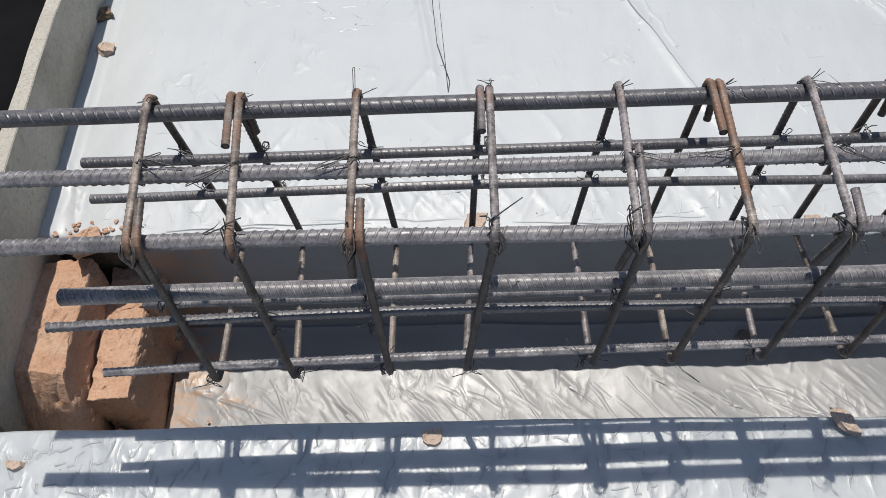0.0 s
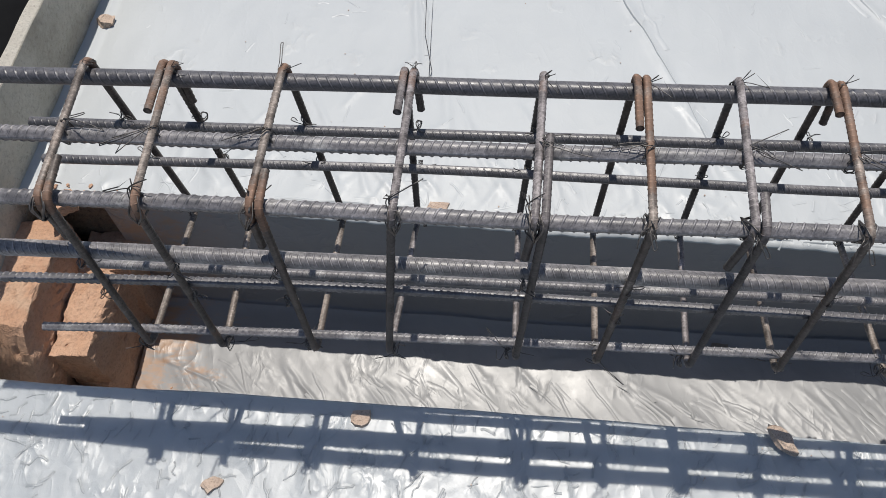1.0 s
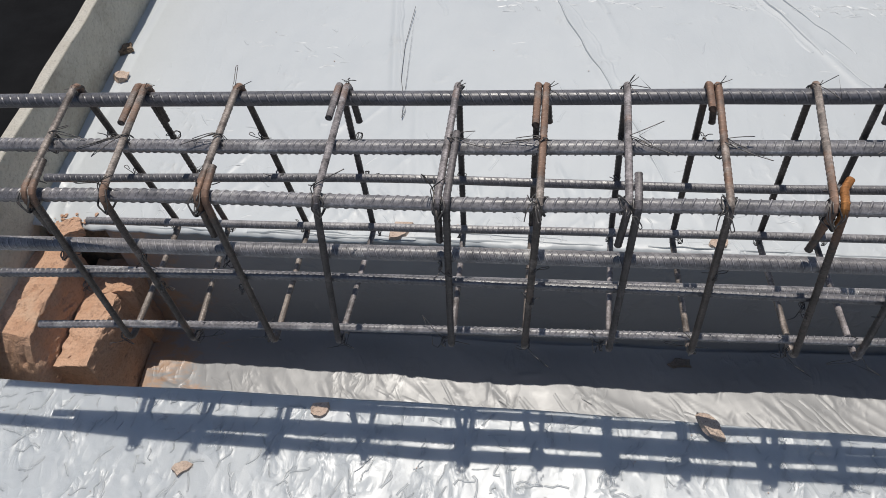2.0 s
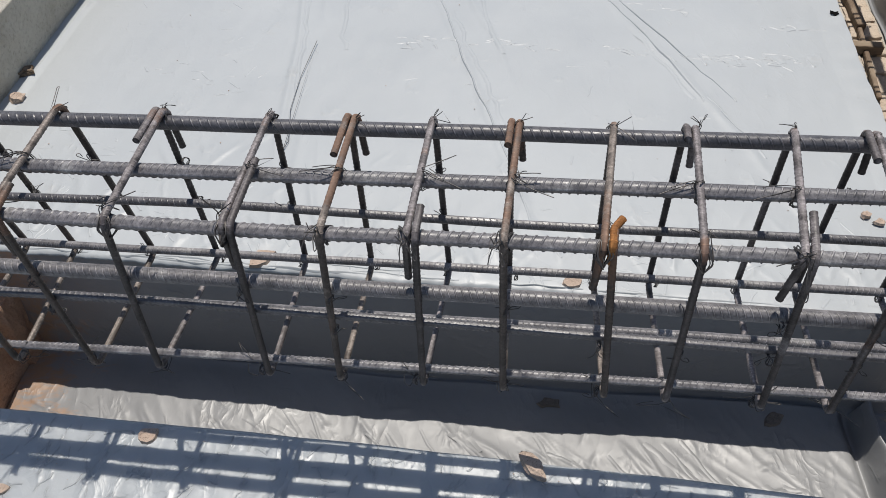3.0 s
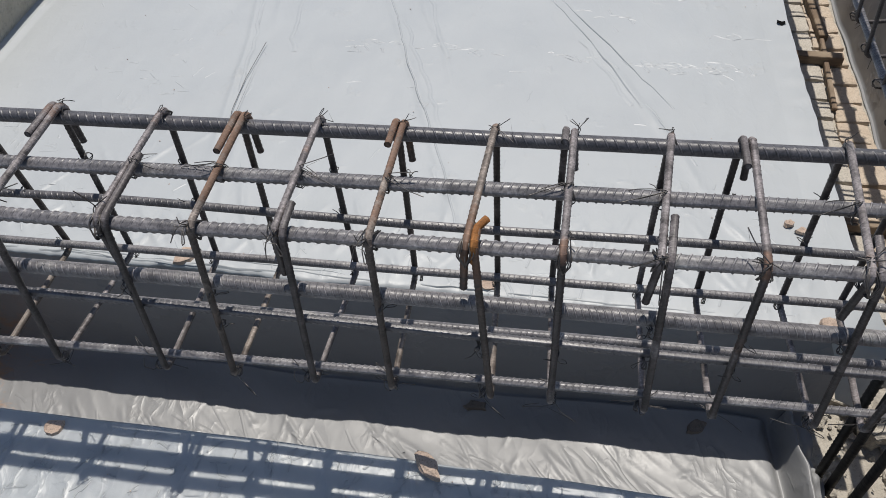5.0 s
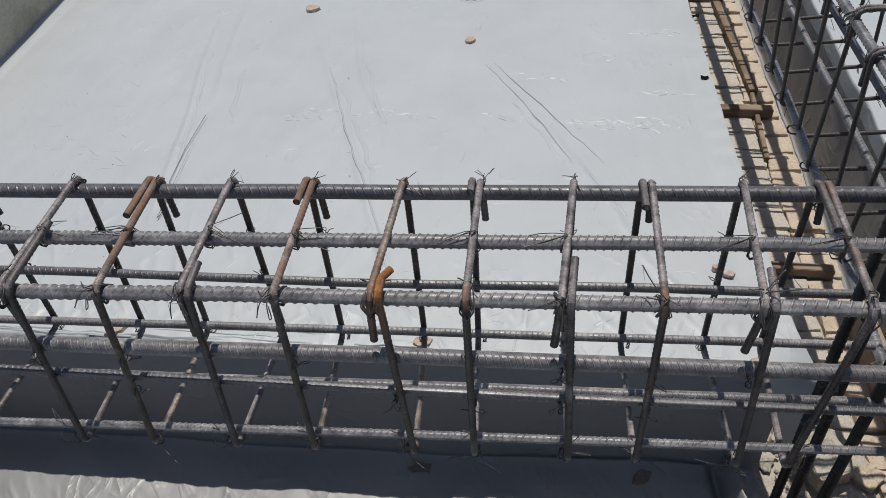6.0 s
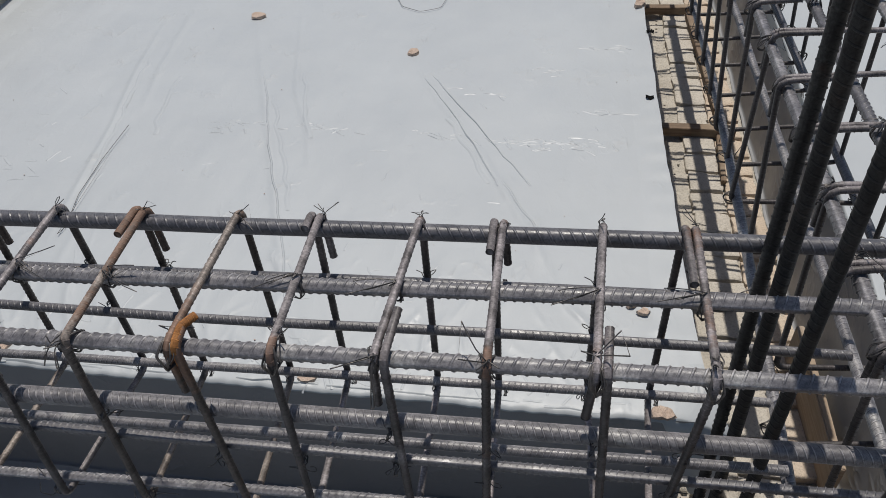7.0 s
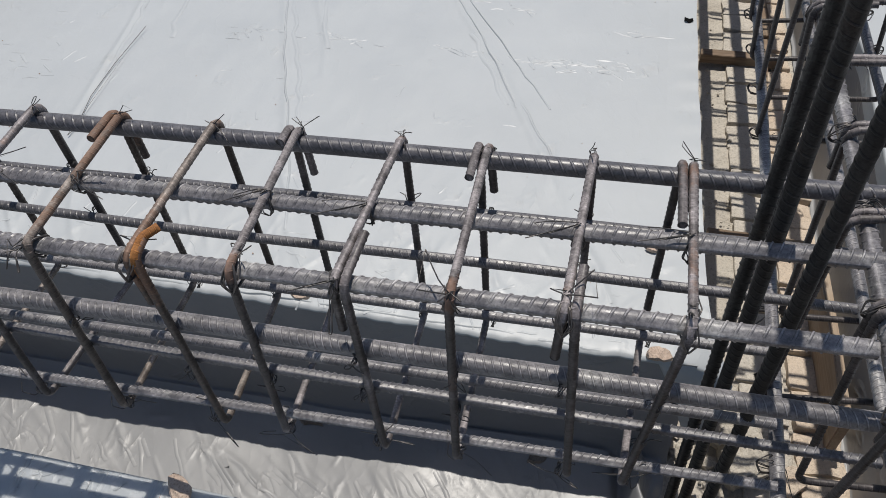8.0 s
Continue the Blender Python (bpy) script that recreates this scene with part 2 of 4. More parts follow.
def tube(p, radii, seg):
    """Closed tube along p; radii is one number or an array (rings, seg)."""
    a, c = frames_along(p)
    th = np.arange(seg) / seg * 2 * np.pi
    r = np.broadcast_to(radii, (len(p), seg))
    v = p[:, None] + r[..., None] * (np.cos(th)[None, :, None] * a[:, None] + np.sin(th)[None, :, None] * c[:, None])
    i = np.arange(len(p) - 1)[:, None] * seg
    j, k = np.arange(seg)[None], (np.arange(seg)[None] + 1) % seg
    q = np.stack([i + j, i + k, i + seg + k, i + seg + j], -1).reshape(-1, 4)
    v = v.reshape(-1, 3)
    caps, n = [], len(v)
    v = np.vstack([v, p[0], p[-1]])
    last = (len(p) - 1) * seg
    for h in range(0, seg, 2):
        caps.append((n, (h + 2) % seg, h + 1, h))
        caps.append((n + 1, last + h, last + h + 1, last + (h + 2) % seg))
    return v, np.vstack([q, np.array(caps)])


def merged(pieces):
    vs, qs, n = [], [], 0
    for v, q in pieces:
        vs.append(v)
        qs.append(q + n)
        n += len(v)
    return np.vstack(vs), np.vstack(qs)


RIB_STEPS = np.array((-0.115, -0.045, 0.045, 0.115, 0.16, 0.84))
RIB_RISE = np.array((0.0, 1.0, 1.0, 0.0, 0.24, 0.24))


def ribbed(points, d, pitch, seg=20, turn=0.0, rib=0.085, slant=1.0, seed=0):
    """Deformed reinforcing bar: crisp slanting ribs on two flanks and two ribs along it.
    The rings of the mesh lean with the ribs. Gives points, faces and how far each point is on a rib."""
    p, s = resample(points, 0.004)
    a, c = frames_along(p)
    rs = np.random.RandomState(seed)
    count = int(s[-1] / pitch) + 3
    at = (np.arange(-1, count)[:, None] + RIB_STEPS[None]).ravel() * pitch
    rise = np.tile(RIB_RISE, count + 1)
    wear = np.repeat(np.clip(rs.normal(0.92, 0.16, count + 1), 0.45, 1.15), len(RIB_STEPS))
    keep = (at > -2 * pitch) & (at < s[-1] + 2 * pitch)
    at, rise, wear = at[keep], rise[keep], wear[keep]
    th = np.arange(seg) / seg * 2 * np.pi
    half = np.mod(th + turn, 2 * np.pi) / np.pi
    lean = slant * (np.minimum(half, 2 - half) - 0.5) * pitch
    across = np.abs(np.sin(np.pi * half)) ** 1.3
    along = np.exp(-(np.minimum(np.minimum(half, np.abs(half - 1)), 2 - half) / 0.095) ** 2)
    u = np.clip(at[:, None] + lean[None], 0, s[-1])
    centre, fa, fc = (np.stack([np.interp(u, s, q[:, k]) for k in range(3)], -1) for q in (p, a, c))
    lift = np.maximum((rise == 1.0)[:, None] * across[None] * wear[:, None], 1.25 * along[None])
    r = d / 2 * (0.955 + rib * 2.0 * lift)
    v = centre + r[..., None] * (np.cos(th)[None, :, None] * fa + np.sin(th)[None, :, None] * fc)
    n = len(at)
    i = np.arange(n - 1)[:, None] * seg
    j, k = np.arange(seg)[None], (np.arange(seg)[None] + 1) % seg
    q = np.stack([i + j, i + k, i + seg + k, i + seg + j], -1).reshape(-1, 4)
    v = np.vstack([v.reshape(-1, 3), p[0], p[-1]])
    m, last, caps = n * seg, (n - 1) * seg, []
    for h in range(0, seg, 2):
        caps.append((m, (h + 2) % seg, h + 1, h))
        caps.append((m + 1, last + h, last + h + 1, last + (h + 2) % seg))
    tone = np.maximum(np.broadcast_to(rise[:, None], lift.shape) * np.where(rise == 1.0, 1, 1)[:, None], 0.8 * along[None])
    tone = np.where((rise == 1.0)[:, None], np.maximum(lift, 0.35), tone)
    return v, np.vstack([q, np.array(caps)]), np.r_[tone.ravel(), 0.35, 0.35]


def rib_mesh(name, geo, mat, spots=(), paled=()):
    """Mesh of a ribbed bar; spots are (place, reach, strength) of rust, then the level runs (end, end, reach) paled
    with dust colour as if sunlit.
    """
    me = mesh_of(name, geo[0], geo[1], mat)
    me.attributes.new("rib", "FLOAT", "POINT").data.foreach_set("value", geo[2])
    if spots:
        rust = np.zeros(len(geo[0]))
        for at, reach, strength in spots:
            rust = np.maximum(rust, strength * np.exp(-(np.linalg.norm(geo[0] - np.array(at), axis=1) / reach) ** 2))
        me.attributes.new("corrosion", "FLOAT", "POINT").data.foreach_set("value", rust)
    if paled:
        paling = np.zeros(len(geo[0]))
        for a, b, reach in paled:
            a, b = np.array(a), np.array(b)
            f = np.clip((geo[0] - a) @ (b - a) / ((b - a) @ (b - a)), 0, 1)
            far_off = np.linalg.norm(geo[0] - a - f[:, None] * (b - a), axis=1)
            paling = np.maximum(paling, np.clip((2 * reach - far_off) / reach, 0, 1))
        me.attributes.new("sunlit_run", "FLOAT", "POINT").data.foreach_set("value", paling)
    return me


def rounded(corners, radius, steps=7):
    """Polyline through corners with round bends."""
    c = [Vector(x) for x in corners]
    out = [c[0]]
    for a, m, z in zip(c, c[1:], c[2:]):
        u, w = (a - m).normalized(), (z - m).normalized()
        ang = u.angle(w)
        cut = min(radius / math.tan(ang / 2), (a - m).length * 0.49, (z - m).length * 0.49)
        p0, p2 = m + u * cut, m + w * cut
        for k in range(steps + 1):
            f = k / steps
            out.append(p0 * (1 - f) ** 2 + m * 2 * f * (1 - f) + p2 * f * f)
    out.append(c[-1])
    return [tuple(x) for x in out]


def lump(name, size, mat, seed, cuts=3, rough=0.12, bevel=0.09, smooth=True, broken=None):
    """Broken block: a bevelled, dented box."""
    bm = bmesh.new()
    bmesh.ops.create_cube(bm, size=1.0)
    bmesh.ops.scale(bm, vec=size, verts=bm.verts)
    bmesh.ops.bevel(bm, geom=bm.edges[:], offset=min(size) * bevel, segments=2, affect="EDGES", profile=0.6)
    bmesh.ops.subdivide_edges(bm, edges=bm.edges[:], cuts=cuts, use_grid_fill=True)
    o = Vector((seed * 3.7, seed * 1.3, seed * 2.1))
    small = min(size)
    for v in bm.verts:
        if broken and v.co.y < broken[0]:
            v.co.z = min(v.co.z, size[2] / 2 - (broken[0] - v.co.y) * broken[1])
        chipped = noise.fractal(v.co * (2.2 / small) + o * 2, 0.8, 2.1, 4)
        v.co -= v.co.normalized() * max(0.0, chipped - 0.15) * small * rough * 1.2
        n = noise.noise_vector(v.co * (0.9 / small) + o) * small * rough + noise.noise_vector(v.co * (3.0 / small) + o) * small * rough * 0.45 + noise.noise_vector(v.co * (9.0 / small) + o) * small * rough * 0.22 + noise.noise_vector(v.co * (26.0 / small) + o) * small * rough * 0.10
        v.co += n
        if cuts > 20:
            v.co -= v.co.normalized() * (max(0.0, noise.noise(v.co * 55 + o) - 0.22) * 0.016 + max(0.0, noise.noise(v.co * 120 + o) - 0.25) * 0.007)
    me = bpy.data.meshes.new(name)
    bm.to_mesh(me)
    bm.free()
    me.materials.append(mat)
    me.polygons.foreach_set("use_smooth", [smooth] * len(me.polygons))
    return me


def slab(name, x0, x1, y0, y1, z0, z1, mat, seed=1, rough=0.004, res=0.04, bevel=0.004):
    """Block with worn, slightly uneven faces."""
    bm = bmesh.new()
    bmesh.ops.create_cube(bm, size=1.0)
    bmesh.ops.scale(bm, vec=(x1 - x0, y1 - y0, z1 - z0), verts=bm.verts)
    bmesh.ops.translate(bm, vec=((x0 + x1) / 2, (y0 + y1) / 2, (z0 + z1) / 2), verts=bm.verts)
    bmesh.ops.bevel(bm, geom=bm.edges[:], offset=bevel, segments=2, affect="EDGES")
    for axis, a, z in ((0, x0, x1), (1, y0, y1), (2, z0, z1)):
        k = int((z - a) / res)
        for i in range(1, k):
            no = [0, 0, 0]
            no[axis] = 1
            co = [0, 0, 0]
            co[axis] = a + (z - a) * i / k
            bmesh.ops.bisect_plane(bm, geom=bm.verts[:] + bm.edges[:] + bm.faces[:], plane_co=co, plane_no=no)
    for v in bm.verts:
        v.co += noise.noise_vector(v.co * 9 + Vector((seed, seed, seed))) * rough + noise.noise_vector(v.co * 40 + Vector((seed, 0, seed))) * rough * 0.5
    me = bpy.data.meshes.new(name)
    bm.to_mesh(me)
    bm.free()
    me.materials.append(mat)
    return me


def structure(name, me, label):
    return tagged(new(name, me), label=label, kind="structure")


# ---- ground, trenches, sheets ----
def near_edge(x):
    return -0.05 - 0.0113 * np.maximum(0, x + 1.0) ** 2


def far_edge(x):
    return 0.415 - 0.02 * (x + 1.35)


TRENCH_Z = -0.47


def wave(x, y, sx, sy, seed):
    """Smooth random relief between -1 and 1, stretched by sx and sy."""
    rs = np.random.RandomState(seed)
    out = 0
    for _ in range(14):
        a, k, ph = rs.uniform(0, np.pi), rs.uniform(0.5, 2.0), rs.uniform(0, 2 * np.pi)
        out = out + np.sin(k * (np.cos(a) * x / sx + np.sin(a) * y / sy) * 2 * np.pi + ph)
    return out / 14 * 1.6


def lattice(x, y, seed):
    """Smooth value noise from -1 to 1 with unit cells."""
    table = np.random.RandomState(seed).uniform(-1, 1, (64, 64))
    x0, y0 = np.floor(x).astype(int), np.floor(y).astype(int)
    fx, fy = x - x0, y - y0
    fx, fy = fx * fx * (3 - 2 * fx), fy * fy * (3 - 2 * fy)
    a, b = table[x0 % 64, y0 % 64], table[(x0 + 1) % 64, y0 % 64]
    c, d = table[x0 % 64, (y0 + 1) % 64], table[(x0 + 1) % 64, (y0 + 1) % 64]
    return (a * (1 - fx) + b * fx) * (1 - fy) + (c * (1 - fx) + d * fx) * fy


def crumple(x, y, size, turn, stretch, seed):
    """Sharp irregular folds of crushed film, mostly along one direction."""
    c, s_ = math.cos(radians(turn)), math.sin(radians(turn))
    out = 0
    for k in range(3):
        f = 1.9 ** k / size
        wx = x + 0.35 * size * lattice(x / size, y / size, seed + 20 + k)
        wy = y + 0.35 * size * lattice(x / size + 9, y / size + 5, seed + 30 + k)
        u, v = (c * wx + s_ * wy) * f / stretch, (-s_ * wx + c * wy) * f
        out = out + (1 - 2 * np.abs(lattice(u + 7.3 * k, v + 3.1 * k, seed + k))) / 1.8 ** k
    return out / 1.9


def crease(x, y, points, width, height):
    """A ridge along a polyline, fading at its ends."""
    best = np.full(np.shape(x), 9.0)
    fade = np.zeros(np.shape(x))
    total = len(points) - 1
    for k, ((ax, ay), (bx, by)) in enumerate(zip(points, points[1:])):
        dx, dy = bx - ax, by - ay
        f = np.clip(((x - ax) * dx + (y - ay) * dy) / (dx * dx + dy * dy), 0, 1)
        d = np.hypot(x - ax - f * dx, y - ay - f * dy)
        pick = d < best
        best = np.where(pick, d, best)
        fade = np.where(pick, np.sin(np.pi * np.clip((k + f) / total, 0.02, 0.98)) ** 0.6, fade)
    return height * fade * np.exp(-(best / width) ** 2)


def pull(x, y, points, width, height):
    """A sharp-crested fold that fades at its ends."""
    box = 4 * width
    px, py = [q[0] for q in points], [q[1] for q in points]
    near = (x > min(px) - box) & (x < max(px) + box) & (y > min(py) - box) & (y < max(py) + box)
    out = np.zeros(np.shape(x))
    if near.any():
        d = crease(x[near], y[near], points, width, 1.0)
        out[near] = height * np.maximum(d, 1e-9) ** 0.5 * np.sqrt(np.clip(d, 0, 1))
    return out


def sheet(name, us, vs, place, mat, label):
    u, v = np.meshgrid(us, vs)
    xyz = place(u, v)
    n, w = len(vs), len(us)
    i = np.arange(n - 1)[:, None] * w + np.arange(w - 1)[None]
    q = np.stack([i, i + 1, i + w + 1, i + w], -1).reshape(-1, 4)
    return structure(name, mesh_of(name, np.stack(xyz, -1).reshape(-1, 3), q, mat), label)


# soil, one sheet to the horizon with the two trenches and the column pit cut into it
gx = np.array([-400, -60, -12, -3.4, -1.63, -1.62, -1.0, 0, 0.9, 1.12, 1.175, 1.185, 1.3, 1.45, 1.70, 1.705, 2.2, 3, 12, 60, 400.0])
gy = np.array([-400, -60, -12, -3, -0.62, -0.61, -0.3, -0.16, -0.15, 0.1, 0.44, 0.45, 0.5, 0.51, 1, 2, 3, 4, 5, 12, 60, 400.0])
X, Y = np.meshgrid(gx, gy)
Z = np.full(X.shape, -0.03)
Z[(X > -1.625) & (X < 1.702) & (Y > -0.155) & (Y < 0.445)] = -0.54
Z[(X > 1.18) & (X < 1.702) & (Y > -0.615) & (Y < 4.5)] = -0.54
w = len(gx)
i = np.arange(len(gy) - 1)[:, None] * w + np.arange(w - 1)[None]
structure("ground", mesh_of("ground", np.stack([X, Y, Z], -1).reshape(-1, 3), np.stack([i, i + 1, i + w + 1, i + w], -1).reshape(-1, 4), SOIL, False), "bare sandy soil of the building plot with trenches cut in")

FOLDS = (
    (((-0.75, 2.2), (-0.70, 1.75), (-0.64, 1.42), (-0.60, 1.05), (-0.57, 0.8)), 0.012, 0.012),
    (((-0.66, 2.3), (-0.62, 1.8), (-0.57, 1.5)), 0.014, 0.009),
    (((-0.35, 2.15), (-0.18, 1.66), (-0.10, 1.44), (0.0, 1.16), (0.08, 0.92), (0.16, 0.70), (0.22, 0.5)), 0.014, 0.010),
    (((-0.21, 2.35), (-0.06, 1.66), (0.05, 1.40), (0.10, 1.2)), 0.013, 0.009),
    (((0.34, 1.86), (0.45, 1.62), (0.60, 1.355), (0.725, 1.09), (0.80, 0.92), (0.86, 0.75)), 0.014, 0.010),
    (((0.85, 0.75), (0.95, 0.6), (1.0, 0.45)), 0.011, 0.011),
    (((-1.2, 0.9), (-1.1, 0.65), (-1.05, 0.45)), 0.016, 0.007),
    (((-0.45, 0.75), (-0.4, 0.6), (-0.3, 0.44)), 0.011, 0.011),
    (((-0.52, 1.02), (-0.50, 0.8), (-0.46, 0.5)), 0.014, 0.007),
)


def edge_pulls(x, y):
    """Short sharp wrinkles where the film is drawn over the trench edge."""
    rs = np.random.RandomState(71)
    z = 0 * x
    for k in range(130):
        ax = rs.uniform(-1.5, 1.1)
        ay = 0.42 + rs.exponential(0.10)
        turn, long_ = radians(rs.normal(120 if k % 3 else 55, 14)), rs.uniform(0.05, 0.20)
        bx, by = ax + long_ * math.cos(turn), ay + long_ * math.sin(turn)
        z = z + pull(x, y, ((ax, ay), (0.5 * (ax + bx) + rs.normal(0, 0.004), 0.5 * (ay + by)), (bx, by)), rs.uniform(0.006, 0.011), rs.choice((0.0012, 0.002, 0.003)))
    return z


def far_place(u, v):
    x, s = u, v
    y = far_edge(x) + np.maximum(s, 0) + 0.006 * wave(x, 0 * x, 0.35, 1, 3) + np.exp(-np.abs(s) / 0.03) * (0.005 * wave(x, 0 * x, 0.09, 1, 4) + 0.003 * crumple(x, s, 0.05, 80, 1.5, 9))
    lip = np.maximum(-s, 0)
    z = 0.0025 * wave(x, y, 0.5, 0.7, 5) + 0.0012 * wave(x, y, 0.12, 0.3, 6)
    near = np.exp(-np.maximum(s, 0) / 0.32)
    z = z + 0.0023 * near * crumple(x, y, 0.10, 75, 3.0, 7) + 0.0007 * crumple(x, y, 0.16, 5, 3.0, 8) + edge_pulls(x, y)
    for pts, width, height in FOLDS:
        z = z + pull(x, y, pts, width, height * 0.42)
    z = z - lip * (1 + 18.0 * np.clip((x - 1.09) / 0.06, 0, 1)) - 0.003 * np.exp(-np.maximum(s, 0) / 0.006)
    y = y - np.where(lip > 0, 0.006 * np.sin(np.minimum(lip / 0.014, 1) * np.pi), 0)
    z = z + 0.008 * np.clip((-1.470 - x) / 0.026, 0, 1) ** 1.5
    corner = np.clip((x - 1.08) / 0.10, 0, 1.1) * np.exp(-np.maximum(s, 0) / 0.09)
    edge = np.clip((x - 1.10) / 0.08, 0, 1)
    x = x + edge * 0.007 * wave(0 * x, y, 1, 0.35, 11) + 0.065 * corner
    z = z - 0.055 * corner ** 2
    z = z + edge * 0.006 * (1 + wave(0 * x, y, 1, 0.12, 12))
    return x, y, z


film_far = sheet("polythene_far", np.arange(-1.556, 1.188, 0.0032), np.r_[np.linspace(-0.014, 0.0, 5), np.arange(0.004, 0.4, 0.0080), np.arange(0.41, 2.4, 0.0075), np.arange(2.42, 3.6, 0.04)], far_place, FILM, "pale grey polythene sheet spread over levelled floor, lightly creased")


def far_level(x, y):
    return far_place(x, y - far_edge(x))[2]


def strip(points, width, height, seed, fade=0.5, level=None):
    """A narrow standing fold of the film along a line, dying out at its ends."""
    rs = np.random.RandomState(seed)
    p, d = resample([(x, y, 0) for x, y in points], 0.006)
    tan = np.gradient(p[:, :2], axis=0)
    tan /= np.linalg.norm(tan, axis=1)[:, None]
    side = np.stack([-tan[:, 1], tan[:, 0]], 1)
    wander = 0.5 * width * np.interp(d, np.arange(0, d[-1] + 0.06, 0.05), rs.normal(0, 1, len(np.arange(0, d[-1] + 0.06, 0.05))))
    p[:, :2] += side * wander[:, None]
    tall = height * np.sin(np.pi * np.clip(d / d[-1], 0.001, 0.999)) ** fade * np.interp(d, np.linspace(0, d[-1], 9), rs.uniform(0.6, 1.1, 9))
    tilt = rs.uniform(-0.35, 0.35)
    across = np.array((-1.0, -0.45, 0.0, 0.45, 1.0))
    rise = np.array((-0.25, 0.42, 1.0, 0.42, -0.25))
    x = p[:, 0, None] + side[:, 0, None] * width * (across + tilt * np.maximum(rise, 0))[None]
    y = p[:, 1, None] + side[:, 1, None] * width * (across + tilt * np.maximum(rise, 0))[None]
    base = (level or far_level)(p[:, 0], p[:, 1]) + 0.0006
    z = base[:, None] + tall[:, None] * rise[None] - 0.0006 * (rise < 0)[None]
    n = len(p)
    k = np.arange(n - 1)[:, None] * 5 + np.arange(4)[None]
    return np.stack([x, y, z], -1).reshape(-1, 3), np.stack([k, k + 1, k + 6, k + 5], -1).reshape(-1, 4)


SHARP_FOLDS = (
    (((-0.20, 1.74), (-0.106, 1.47), (-0.06, 1.32), (-0.014, 1.192), (0.055, 1.02), (0.12, 0.83), (0.19, 0.60)), 0.0040, 0.0050),
    (((-0.13, 1.62), (-0.06, 1.42), (0.03, 1.18), (0.09, 1.00)), 0.0090, 0.0030),
    (((-0.06, 1.78), (0.0, 1.55), (0.06, 1.36)), 0.0090, 0.0030),
    (((0.388, 1.75), (0.51, 1.527), (0.605, 1.335), (0.690, 1.15)), 0.0040, 0.0055),
    (((0.70, 1.17), (0.77, 1.03), (0.83, 0.90)), 0.0050, 0.0034),
    (((0.415, 1.77), (0.542, 1.560), (0.657, 1.370), (0.785, 1.155)), 0.0040, 0.0055),
    (((0.50, 1.50), (0.60, 1.28), (0.66, 1.16)), 0.0090, 0.0026),
    (((-0.69, 1.86), (-0.64, 1.52), (-0.60, 1.25), (-0.565, 0.95)), 0.0100, 0.0034),
    (((-0.52, 1.74), (-0.50, 1.52), (-0.47, 1.36)), 0.0100, 0.0028),
)
for k, (pts, width, height) in enumerate(SHARP_FOLDS):
    part("fold", mesh_of("fold", *strip(pts, width, height, 500 + k), FILM), film_far)

# stiff folds along the lip, where the film turns down
rs = np.random.RandomState(91)
for k in range(16):
    a, long_, back = rs.uniform(-1.35, 0.85), rs.uniform(0.12, 0.38), 0.004 + rs.exponential(0.014)
    line = [(x, far_edge(x) + back + rs.normal(0, 0.0022)) for x in np.linspace(a, min(a + long_, 1.05), 6)]
    part("fold", mesh_of("fold", *strip(line, rs.uniform(0.0028, 0.0048), rs.uniform(0.0022, 0.0055), 700 + k), FILM), film_far)

# patches of short glinting wrinkles
rs = np.random.RandomState(77)
wrinkles = []
for cx, cy, wide, deep, count in ((0.76, 1.37, 0.16, 0.03, 26), (0.50, 1.40, 0.10, 0.02, 10), (0.95, 1.36, 0.12, 0.05, 18), (1.07, 1.98, 0.10, 0.03, 16), (0.82, 1.81, 0.07, 0.02, 6),
                                  (1.03, 1.56, 0.09, 0.03, 8), (-0.25, 1.42, 0.14, 0.04, 16), (0.12, 1.43, 0.12, 0.03, 10), (-0.95, 1.20, 0.20, 0.12, 12), (0.65, 1.66, 0.16, 0.05, 8), (-1.1, 0.80, 0.25, 0.12, 14)):
    for _ in range(count):
        x, y, turn, long_ = rs.normal(cx, wide / 2), rs.normal(cy, deep / 2), radians(rs.choice((rs.normal(2, 9), rs.normal(-35, 15), rs.normal(120, 12)), p=(0.7, 0.2, 0.1))), rs.uniform(0.015, 0.06)
        dx, dy = long_ / 2 * math.cos(turn), long_ / 2 * math.sin(turn)
        if x + abs(dx) < 1.13:
            wrinkles.append(strip(((x - dx, y - dy), (x + rs.normal(0, 0.002), y + rs.normal(0, 0.002)), (x + dx, y + dy)), rs.uniform(0.0034, 0.0060), rs.uniform(0.0010, 0.0022), rs.randint(9999), 0.8))
part("wrinkles", mesh_of("wrinkles", *merged(wrinkles), FILM), film_far)


def near_place(u, v):
    x = u
    e = near_edge(x) + 0.003 * wave(x, 0 * x, 0.4, 1, 21)
    drop = np.maximum(v, 0)
    r = 0.012
    a = np.clip(drop / r, 0, np.pi / 2)
    y = e + np.minimum(v, 0) - r + r * np.sin(a)
    z = -r + r * np.cos(a) - np.maximum(drop - r * np.pi / 2, 0)
    amp = np.exp(-drop / 0.03)
    patch = np.clip(0.5 + lattice(x / 0.16 + 3, y / 0.11 + 8, 27), 0, 1)
    z = z + amp * (0.0020 * crumple(x, y, 0.10, 30, 1.5, 22) + 0.0022 * patch * crumple(x, y, 0.026, 70, 2.2, 23) + 0.0025 * wave(x, y, 0.6, 0.5, 24))
    return x, y, z


